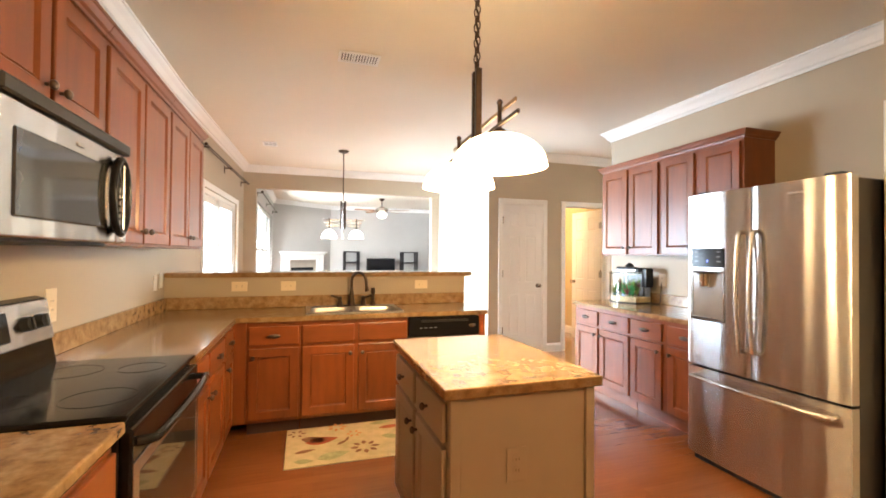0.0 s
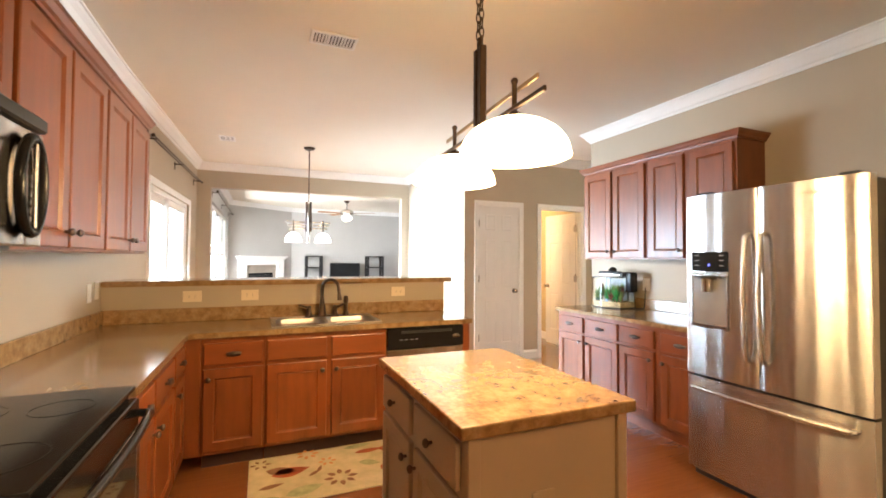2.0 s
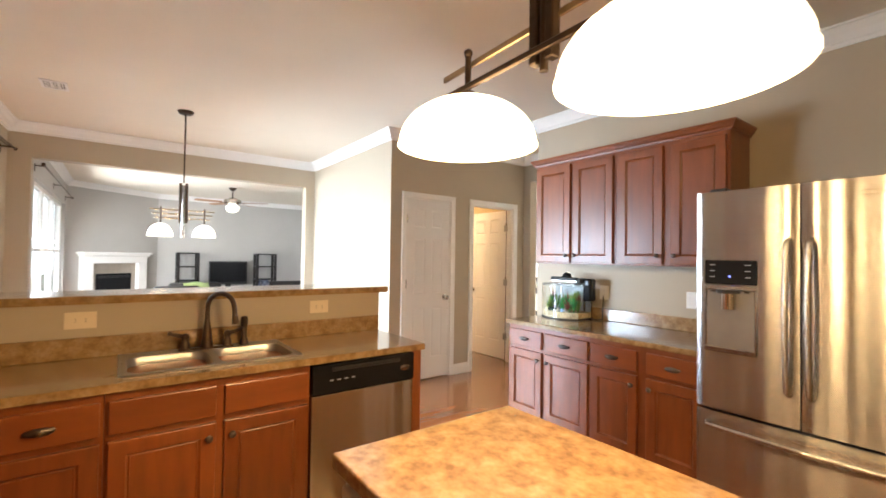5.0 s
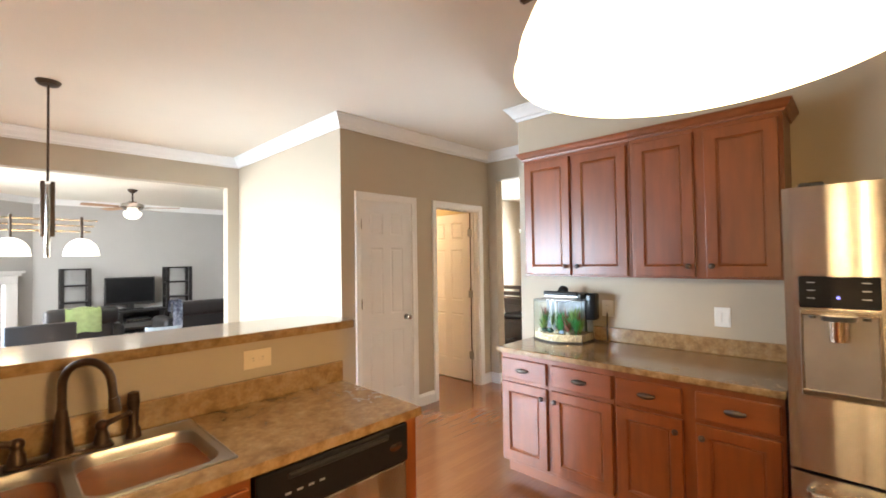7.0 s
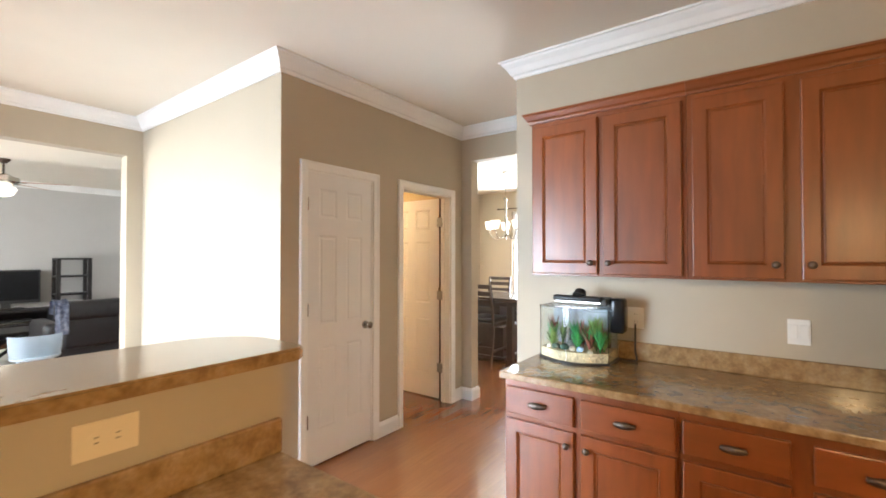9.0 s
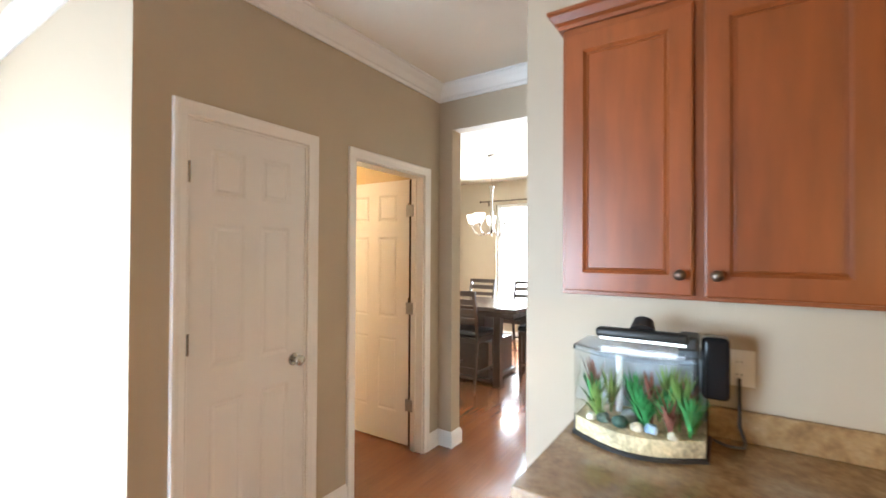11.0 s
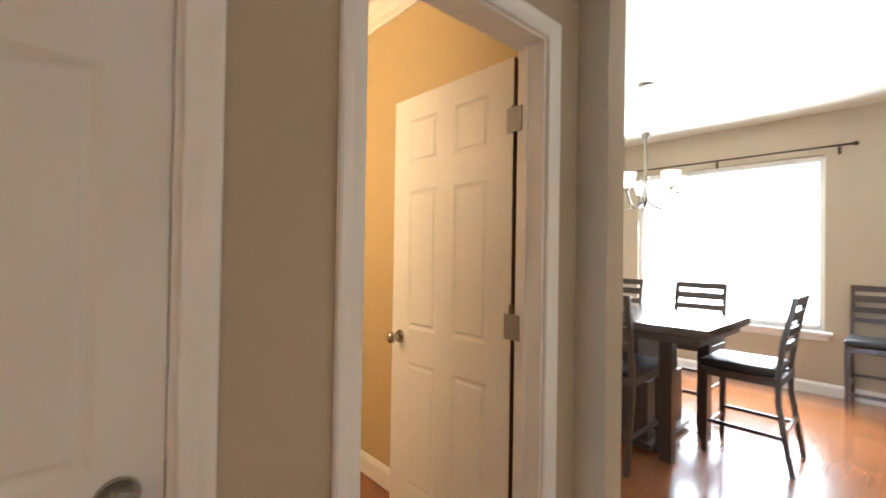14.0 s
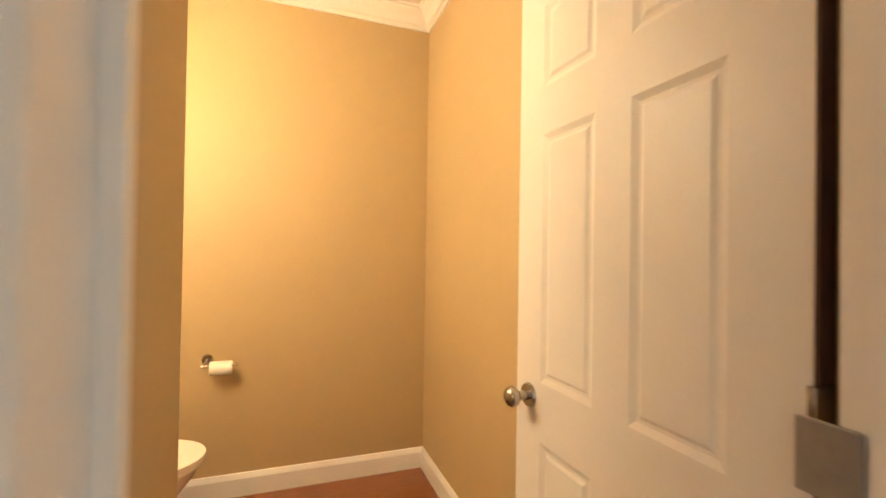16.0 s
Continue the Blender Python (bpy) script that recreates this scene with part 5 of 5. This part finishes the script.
# ---- dining room ----
def dining_chair():
    root = thing("dining_chair", pose(6.42, 5.29, 0, 0, 0, 180), "dark espresso counter-height dining chair with leather seat", "chair", "dining chairs")
    w, d = 0.44, 0.44

    def leg(pts, s0, s1):
        bm = B()
        rows = []
        n = len(pts)
        for i, p in enumerate(pts):
            s = s0 + (s1 - s0) * i / (n - 1)
            rows.append([bm.verts.new((p[0] + a * s, p[1] + b * s, p[2])) for a, b in ((-1, -1), (1, -1), (1, 1), (-1, 1))])
        for a, b in zip(rows, rows[1:]):
            for k in range(4):
                bm.faces.new((a[k], a[(k + 1) % 4], b[(k + 1) % 4], b[k]))
        bm.faces.new(rows[0][::-1])
        bm.faces.new(rows[-1])
        return bm

    for s in (-1, 1):
        x = s * (w / 2 - 0.02)
        part("front_leg", leg([(x, -d / 2 + 0.02, 0.0), (x, -d / 2 + 0.02, 0.56)], 0.014, 0.019), M_ESP, root)
        part("back_leg", leg([(x, d / 2 + 0.05, 0.0), (x, d / 2 + 0.015, 0.2), (x, d / 2 - 0.02, 0.42), (x, d / 2 - 0.02, 0.6), (x, d / 2 + 0.005, 0.8), (x, d / 2 + 0.062, 1.075)], 0.014, 0.016), M_ESP, root)
        part("side_stretcher", box(B(), x - 0.009, -d / 2 + 0.02, 0.2, x + 0.009, d / 2 + 0.01, 0.225, 0.002), M_ESP, root)
    part("front_stretcher", box(B(), -w / 2 + 0.02, -d / 2 + 0.011, 0.15, w / 2 - 0.02, -d / 2 + 0.029, 0.18, 0.002), M_ESP, root)
    part("back_stretcher", box(B(), -w / 2 + 0.02, d / 2 + 0.005, 0.24, w / 2 - 0.02, d / 2 + 0.022, 0.265, 0.002), M_ESP, root)
    part("apron", box(B(), -w / 2 + 0.004, -d / 2 + 0.004, 0.52, w / 2 - 0.004, d / 2 - 0.004, 0.57, 0.003), M_ESP, root)
    bm = box(B(), -w / 2 - 0.005, -d / 2 - 0.012, 0.57, w / 2 + 0.005, d / 2 - 0.03, 0.63, 0.026, 4)
    part("seat", bm, M_LEATHER, root, "black leather padded seat", True)
    for z0, z1 in ((0.74, 0.785), (0.83, 0.88), (0.925, 0.985), (1.02, 1.075)):
        bm = B()
        n = 6
        rows = []
        for k in range(n + 1):
            x = -w / 2 + 0.03 + (w - 0.06) * k / n
            bow = 0.006 * math.sin(math.pi * k / n)
            yy = [d / 2 + 0.005 + 0.055 * max(0, (z - 0.8) / 0.26) + bow for z in (z0, z1)]
            rows.append([bm.verts.new((x, yy[0] - 0.008, z0)), bm.verts.new((x, yy[1] - 0.008, z1)), bm.verts.new((x, yy[1] + 0.008, z1)), bm.verts.new((x, yy[0] + 0.008, z0))])
        for a, b in zip(rows, rows[1:]):
            for k in range(4):
                bm.faces.new((a[k], a[(k + 1) % 4], b[(k + 1) % 4], b[k]))
        bm.faces.new(rows[0])
        bm.faces.new(rows[-1][::-1])
        part("back_slat", bm, M_ESP, root)
    return root


chair = dining_chair()
for x, y, a in ((5.73, 5.88, 90), (7.14, 5.88, -90), (8.17, 4.72, -90), (7.14, 6.62, -90)):
    copy_thing(chair, pose(x, y, 0, 0, 0, a))

table = thing("dining_table", pose(6.22, 6.12, 0), "square-edged espresso counter-height dining table with storage base", "table")
part("tabletop", box(B(), -0.48, -0.78, 0.825, 0.48, 0.78, 0.88, 0.006, 2), mat("table_top_wood", (0.05, 0.027, 0.018), 0.18, coat=0.5, spread=0.3, scale=8, stretch=(4, 0.8, 4)), table)
part("apron", box(B(), -0.43, -0.73, 0.77, 0.43, 0.73, 0.825, 0.003), M_ESP, table)
for sx in (-1, 1):
    for sy in (-1, 1):
        part("leg", box(B(), sx * 0.36 - 0.04, sy * 0.52 - 0.04, 0, sx * 0.36 + 0.04, sy * 0.52 + 0.04, 0.77, 0.004), M_ESP, table)
part("storage_base", box(B(), -0.32, -0.38, 0.06, 0.32, 0.38, 0.46, 0.004), M_ESP, table)
part("plinth", box(B(), -0.36, -0.42, 0.02, 0.36, 0.42, 0.06, 0.004), M_ESP, table)
part("storage_post", box(B(), -0.2, -0.26, 0.46, 0.2, 0.26, 0.77, 0.004), M_ESP, table)


def dining_chandelier():
    root = thing("dining_chandelier", pose(6.55, 6.04, 0), "nickel five-arm chandelier with frosted glass cups", "chandelier")
    part("canopy", lathe(B(), [(0.0, -0.025), (0.05, -0.02), (0.065, -0.004), (0.065, 0), (0, 0)], (0, 0, 2.74), 24), M_NICKEL, root, "", True)
    part("chain", cyl(B(), (0, 0, 2.72), (0, 0, 2.33), 0.004, n=8), M_NICKEL, root)
    part("stem", lathe(B(), [(0.0, 0.66), (0.035, 0.655), (0.03, 0.63), (0.014, 0.6), (0.014, 0.35), (0.026, 0.3), (0.016, 0.2), (0.03, 0.12), (0.03, 0.08), (0.0, 0.04)], (0, 0, 1.68), 20), M_NICKEL, root, "", True)
    for k in range(5):
        a = 2 * math.pi * k / 5 + 0.5
        c, s = math.cos(a), math.sin(a)
        pts = [(c * r, s * r, z) for r, z in ((0.02, 1.78), (0.08, 1.72), (0.15, 1.7), (0.22, 1.74), (0.26, 1.81), (0.265, 1.84))]
        part("arm", tube(B(), pts, 0.007, 8), M_NICKEL, root, "", True)
        bm = lathe(B(), [(0.012, 0.0), (0.04, 0.01), (0.058, 0.06), (0.07, 0.12), (0.067, 0.12), (0.055, 0.06), (0.036, 0.014), (0.01, 0.006)], (c * 0.265, s * 0.265, 1.85), 22)
        part("shade", bm, M_SHADE2, root, "lit frosted glass cup", True)
        part("candle_cup", cyl(B(), (c * 0.265, s * 0.265, 1.83), (c * 0.265, s * 0.265, 1.853), 0.022, n=14), M_NICKEL, root)
    return root


dining_chandelier()


# ---- powder room ----
def toilet():
    root = thing("toilet", pose(2.505, 7.22, 0, 0, 0, 90), "white porcelain toilet with closed lid", "toilet")
    bm = B()
    rows = []
    for z, sx, f in ((0.0, 0.11, 0.5), (0.1, 0.10, 0.5), (0.2, 0.12, 0.56), (0.33, 0.17, 0.66), (0.39, 0.185, 0.69)):
        ring = []
        for k in range(24):
            a = 2 * math.pi * k / 24
            ring.append(bm.verts.new((sx * math.sin(a), -0.2 - (f - 0.2) * 0.5 * (1 - math.cos(a)), z)))
        rows.append(ring)
    for a, b in zip(rows, rows[1:]):
        for k in range(24):
            bm.faces.new((a[k], a[(k + 1) % 24], b[(k + 1) % 24], b[k]))
    bm.faces.new(rows[0][::-1])
    bm.faces.new(rows[-1])
    part("bowl", bm, M_PORC, root, "", True)
    for nm, z0, z1, s in (("seat_ring", 0.392, 0.408, 1.0), ("lid", 0.41, 0.43, 1.02)):
        bm = B()
        pts = [(0.19 * s * math.sin(2 * math.pi * k / 32), -0.2 - 0.25 * s * (1 - math.cos(2 * math.pi * k / 32)), z0) for k in range(32)]
        f = bm.faces.new([bm.verts.new(p) for p in pts])
        r = bmesh.ops.extrude_face_region(bm, geom=[f])
        bmesh.ops.translate(bm, vec=(0, 0, z1 - z0), verts=[v for v in r["geom"] if isinstance(v, bmesh.types.BMVert)])
        part(nm, bm, M_PORC, root, "", True)
    part("tank", box(B(), -0.2, -0.2, 0.39, 0.2, -0.01, 0.74, 0.02, 3), M_PORC, root, "", True)
    part("tank_lid", box(B(), -0.21, -0.21, 0.74, 0.21, -0.005, 0.775, 0.01, 2), M_PORC, root, "", True)
    part("flush_lever", box(B(), -0.17, -0.225, 0.67, -0.1, -0.2, 0.685, 0.004), M_NICKEL, root)
    return root


toilet()
root = thing("toilet_paper_holder", pose(3.17, 7.658, 0.7), "nickel toilet paper holder with a paper roll", "paper holder")
bm = cyl(B(), (-0.02, 0, 0.02), (-0.02, -0.012, 0.02), 0.028, 0.024, 18)
cyl(bm, (-0.02, -0.01, 0.02), (-0.02, -0.06, 0.0), 0.009, n=12)
part("mount", bm, M_NICKEL, root, "", True)
part("arm", cyl(B(), (-0.04, -0.06, 0), (0.13, -0.06, 0), 0.006, n=10), M_NICKEL, root, "", True)
bm = lathe(B(), [(0.018, -0.05), (0.034, -0.05), (0.034, 0.05), (0.018, 0.05), (0.018, -0.05)], (0, 0, 0), 24)
part("paper_roll", placed(bm, pose(0.05, -0.06, -0.012, 0, 90, 0)), M_PAPER, root, "nearly used white paper roll", True)
root = thing("vanity_light", pose(2.5, 6.6, 2.02, 0, 0, 90), "nickel wall light with a lit glass shade", "wall light")
part("back_plate", box(B(), -0.12, -0.02, -0.05, 0.12, 0, 0.05, 0.006), M_NICKEL, root)
part("arm", cyl(B(), (0, -0.02, 0), (0, -0.1, 0), 0.01, n=10), M_NICKEL, root)
part("shade", bowl(B(), (0, -0.1, 0.0), 0.06, 0.07), M_SHADE2, root, "lit glass shade", True)


# ---- living room ----
def shelf_tower(x, y, w):
    root = thing("shelf_tower", pose(x, y, 0), "black open shelf tower beside the television", "shelf", "television shelf towers")
    d, h = 0.32, 1.405
    for px in (0.03, w - 0.03):
        for py in (0.02, d - 0.02):
            part("post", box(B(), px - 0.03, py - 0.02, 0, px + 0.03, py + 0.02, h, 0.003), M_BLACKWOOD, root)
    for z in (0.06, 0.4, 0.74, 1.06, 1.375):
        part("shelf_board", box(B(), 0.0, 0.0, z, w, d, z + 0.03, 0.003), M_BLACKWOOD, root)
    return root


shelf_tower(1.005, 12.85, 0.46)
shelf_tower(2.72, 12.85, 0.5)
root = thing("television", pose(2.11, 12.98, 0.545), "black flat screen television on a black stand", "television")
part("housing", box(B(), -0.43, 0.0, 0.1, 0.43, 0.06, 0.66, 0.012, 2), M_BLACKM, root)
part("screen", box(B(), -0.405, -0.003, 0.15, 0.405, 0.004, 0.635, 0.002), M_BLACK, root, "switched-off glossy black screen")
part("neck", box(B(), -0.06, 0.01, 0.02, 0.06, 0.05, 0.12, 0.005), M_BLACKM, root)
part("foot", box(B(), -0.22, -0.08, 0, 0.22, 0.13, 0.02, 0.006), M_BLACKM, root)
root = thing("tv_stand", pose(1.5, 12.72, 0), "low black media stand with open shelf", "tv stand")
part("top", box(B(), 0, 0, 0.5, 1.2, 0.45, 0.54, 0.004), M_BLACKWOOD, root)
part("bottom", box(B(), 0, 0, 0.04, 1.2, 0.45, 0.08, 0.004), M_BLACKWOOD, root)
part("middle_shelf", box(B(), 0.42, 0.01, 0.28, 1.16, 0.44, 0.3, 0.002), M_BLACKWOOD, root)
part("back", box(B(), 0.03, 0.43, 0.08, 1.17, 0.45, 0.5), M_BLACKWOOD, root)
for x in (0, 0.4, 1.16):
    part("upright", box(B(), x, 0.004, 0.08, x + 0.04, 0.44, 0.5, 0.003), M_BLACKWOOD, root)
part("cabinet_door", box(B(), 0.042, 0.0, 0.085, 0.398, 0.02, 0.495, 0.004), M_BLACKWOOD, root)
root = thing("media_player", pose(2.0, 12.76, 0.301), "silver and black media player in the stand", "media player")
part("case", box(B(), 0, 0, 0, 0.43, 0.3, 0.07, 0.004), M_BLACKM, root)
part("front_plate", box(B(), 0.02, -0.004, 0.015, 0.41, 0.001, 0.05, 0.002), M_NICKEL, root)

# corner fireplace
root = thing("fireplace", DIAG @ pose(DL / 2 - 0.05, 0, 0), "white mantel fireplace with black firebox in the corner", "fireplace")
part("pilaster", box(B(), -0.66, -0.12, 0, -0.46, 0, 1.16, 0.006), M_TRIM, root)
part("pilaster", box(B(), 0.46, -0.12, 0, 0.66, 0, 1.16, 0.006), M_TRIM, root)
part("frieze", box(B(), -0.66, -0.12, 1.16, 0.66, 0, 1.3, 0.006), M_TRIM, root)
bm = box(B(), -0.72, -0.2, 1.345, 0.72, 0, 1.385, 0.006)
box(bm, -0.69, -0.16, 1.3, 0.69, 0, 1.345, 0.01)
part("mantel_shelf", bm, M_TRIM, root)
part("surround", box(B(), -0.46, -0.03, 0, 0.46, 0, 1.16), mat("surround_tile", (0.32, 0.28, 0.23), 0.35, spread=0.15, scale=10), root, "tan tile surround")
part("firebox", box(B(), -0.36, -0.045, 0.08, 0.36, -0.028, 0.95, 0.006), M_BLACK, root, "black firebox with glass front")
for z in (0.12, 0.15, 0.86, 0.89):
    part("louvre", box(B(), -0.33, -0.052, z, 0.33, -0.044, z + 0.015, 0.002), M_BLACKM, root)


def ceiling_fan():
    root = thing("ceiling_fan", pose(1.785, 11.0, 0), "bronze ceiling fan with wooden blades and lit bowl", "ceiling fan")
    part("canopy", lathe(B(), [(0.0, -0.06), (0.03, -0.06), (0.07, -0.02), (0.075, 0.0), (0, 0)], (0, 0, 2.74), 24), M_BRONZE, root, "", True)
    part("downrod", cyl(B(), (0, 0, 2.7), (0, 0, 2.52), 0.012, n=12), M_BRONZE, root)
    part("motor", lathe(B(), [(0.0, 0.16), (0.06, 0.155), (0.1, 0.13), (0.16, 0.11), (0.165, 0.06), (0.12, 0.03), (0.09, 0.0), (0.0, 0.0)], (0, 0, 2.38), 32), M_NICKEL, root, "", True)
    for k in range(5):
        a = 360 * k / 5 + 44
        m = pose(0, 0, 2.43, 0, 0, a)
        bm = box(B(), 0.12, -0.02, -0.006, 0.24, 0.02, 0.002, 0.003)
        part("blade_iron", placed(bm, m), M_BRONZE, root)
        bm = B()
        pts = [(0.2, -0.05), (0.6, -0.068), (0.68, -0.06), (0.7, -0.03), (0.7, 0.03), (0.68, 0.06), (0.6, 0.068), (0.2, 0.05)]
        f = bm.faces.new([bm.verts.new((x, y, 0.003)) for x, y in pts])
        r = bmesh.ops.extrude_face_region(bm, geom=[f])
        bmesh.ops.translate(bm, vec=(0, 0, 0.007), verts=[v for v in r["geom"] if isinstance(v, bmesh.types.BMVert)])
        part("blade", placed(bm, m @ pose(0, 0, 0, 10, 0, 0)), M_TAN, root, "brown wooden blade")
    bm = lathe(B(), [(0.12, 0.0), (0.13, -0.03), (0.1, -0.09), (0.05, -0.12), (0.0, -0.125)], (0, 0, 2.36), 28)
    part("light_bowl", bm, M_SHADE2, root, "lit white glass bowl", True)
    return root


ceiling_fan()


def padded(x0, y0, z0, x1, y1, z1, r=0.07):
    return box(B(), x0, y0, z0, x1, y1, z1, r, 4)


def recliner(m, w, label, seats):
    """Seen mostly from behind: back at y = 0, seat towards +y."""
    root = thing("sofa" if seats > 1 else "armchair", m, label, "sofa" if seats > 1 else "armchair")
    part("base", padded(0.05, 0.1, 0.05, w - 0.05, 0.9, 0.4, 0.05), M_LEATHER, root, "", True)
    for x in (0, w - 0.2):
        part("arm", padded(x, 0.12, 0.05, x + 0.2, 0.92, 0.62), M_LEATHER, root, "", True)
    for k in range(seats):
        sw = (w - 0.3) / seats
        x = 0.15 + sw * k
        part("back_cushion", padded(x, 0.0, 0.3, x + sw, 0.24, 0.7, 0.05), M_LEATHER, root, "", True)
        part("headrest", padded(x - 0.06, -0.03, 0.64, x + sw + 0.06, 0.2, 0.885, 0.07), M_LEATHER, root, "", True)
        part("seat_cushion", padded(x, 0.22, 0.36, x + sw, 0.9, 0.5, 0.05), M_LEATHER, root, "", True)
    for x in (0.08, w - 0.14):
        for y in (0.12, 0.82):
            part("foot", box(B(), x, y, 0, x + 0.06, y + 0.06, 0.055), M_BLACKM, root)
    return root


recliner(pose(1.98, 9.7, 0), 1.9, "dark brown leather sofa facing the television", 2)
recliner(pose(0.52, 9.75, 0), 0.98, "dark leather armchair with a green towel over it", 1)
bm = B()
n = 8
rows = []
for y, z in ((9.69, 0.56), (9.685, 0.7), (9.69, 0.82), (9.74, 0.885), (9.83, 0.895), (9.92, 0.88), (9.97, 0.8)):
    rows.append([bm.verts.new((0.82 + 0.38 * k / n, y + 0.008 * math.sin(k * 1.7), z + 0.01 * math.sin(k * 1.1 + y))) for k in range(n + 1)])
for a, b in zip(rows, rows[1:]):
    for k in range(n):
        bm.faces.new((a[k], a[k + 1], b[k + 1], b[k]))
bmesh.ops.solidify(bm, geom=bm.faces[:], thickness=0.01)
solid("towel", bm, mat("green_terry", (0.45, 0.56, 0.25), 0.95, spread=0.15, scale=20, bump=0.6, bump_scale=300), "pale green towel draped over the armchair", "towel", "", True)
M_THROW = mat("patterned_throw_cloth", (0.36, 0.39, 0.46), 0.95, spread=0.3, scale=22, bump=0.6, bump_scale=200, second=(0.02, 0.025, 0.07))
bm = B()
rows = []
for y, z in ((9.645, 0.5), (9.64, 0.72), (9.65, 0.86), (9.7, 0.905), (9.82, 0.91), (9.9, 0.88), (9.94, 0.72)):
    rows.append([bm.verts.new((2.05 + 0.13 * k / 6, y + 0.006 * math.sin(k * 2.1), z + 0.006 * math.sin(k * 1.3 + 9 * y))) for k in range(7)])
for a, b in zip(rows, rows[1:]):
    for k in range(6):
        bm.faces.new((a[k], a[k + 1], b[k + 1], b[k]))
bmesh.ops.solidify(bm, geom=bm.faces[:], thickness=0.012)
solid("throw_blanket", bm, M_THROW, "navy and white patterned throw over the sofa corner", "blanket", "", True)
root = thing("coffee_table", pose(1.6, 10.9, 0), "dark coffee table with curved crossed legs", "coffee table")
part("top", box(B(), -0.55, -0.32, 0.42, 0.55, 0.32, 0.46, 0.008, 2), M_BLACKWOOD, root)
for s in (-1, 1):
    for y in (-0.26, 0.26):
        pts = [(s * (0.42 - 0.75 * t + 0.25 * t * t), y, 0.42 * (1 - t) ** 1.4) for t in [k / 8 for k in range(9)]]
        part("leg", tube(B(), [(p[0], p[1], max(p[2], 0.02)) for p in pts], 0.022, 8), M_BLACKWOOD, root, "", True)
rug2 = solid("area_rug", box(B(), 0.6, 10.3, 0.001, 2.8, 12.3, 0.012, 0.004), mat("pale_rug", (0.5, 0.49, 0.45), 0.95, spread=0.2, scale=10, bump=0.5, bump_scale=300), "pale patterned area rug under the coffee table", "rug")
root = thing("breakfast_chair", pose(0.41, 6.3, 0), "black leather high-backed chair in the breakfast area", "chair")
part("seat", box(B(), -0.2, -0.02, 0.58, 0.2, 0.4, 0.65, 0.02, 3), M_LEATHER, root, "", True)
part("seat_frame", box(B(), -0.19, 0.0, 0.53, 0.19, 0.39, 0.58, 0.003), M_ESP, root)
part("backrest", box(B(), -0.19, -0.035, 0.68, 0.19, 0.005, 1.06, 0.014, 3), M_LEATHER, root, "black padded backrest", True)
for x in (-0.17, 0.17):
    part("back_post", box(B(), x - 0.018, -0.02, 0, x + 0.018, 0.015, 0.7, 0.003), M_ESP, root)
    part("front_leg", box(B(), x - 0.018, 0.35, 0, x + 0.018, 0.385, 0.53, 0.003), M_ESP, root)
    part("side_stretcher", box(B(), x - 0.009, 0.0, 0.2, x + 0.009, 0.37, 0.225, 0.002), M_ESP, root)
root = thing("side_chair", pose(1.72, 8.75, 0, 0, 0, 170), "small pale blue-grey moulded chair behind the sofa", "chair")
bm = B()
rows = []
for z, r in ((0.45, 0.19), (0.55, 0.2), (0.66, 0.205)):
    rows.append([bm.verts.new((r * math.sin(a), r * 0.75 * math.cos(a), z)) for a in [radians(-100 + 200 * k / 14) for k in range(15)]])
for a, b in zip(rows, rows[1:]):
    for k in range(14):
        bm.faces.new((a[k], a[k + 1], b[k + 1], b[k]))
bmesh.ops.solidify(bm, geom=bm.faces[:], thickness=0.015)
M_PALE = mat("pale_grey_plastic", (0.42, 0.48, 0.52), 0.4, spread=0.05)
part("back_shell", bm, M_PALE, root, "", True)
part("seat", lathe(B(), [(0.0, 0.43), (0.19, 0.43), (0.2, 0.45), (0.0, 0.46)], (0, 0, 0), 24), M_PALE, root, "", True)
for sx in (-1, 1):
    for sy in (-1, 1):
        part("leg", cyl(B(), (sx * 0.12, sy * 0.11, 0.44), (sx * 0.17, sy * 0.15, 0), 0.014, 0.01, 10), M_PALE, root)

# door beside the refrigerator, seen at its edge
casing("utility_casing", pose(2.62, 1.375, 0, 0, 0, -90), 0.87, 2.035)
jamb("utility_jamb", pose(2.622, 1.375, 0, 0, 0, -90), 0.87, 2.035, 0.115)
six_panel_door("utility_door", pose(2.645, 1.361, 0.012, 0, 0, -90), 0.842, "closed white six-panel door beside the refrigerator", 0)
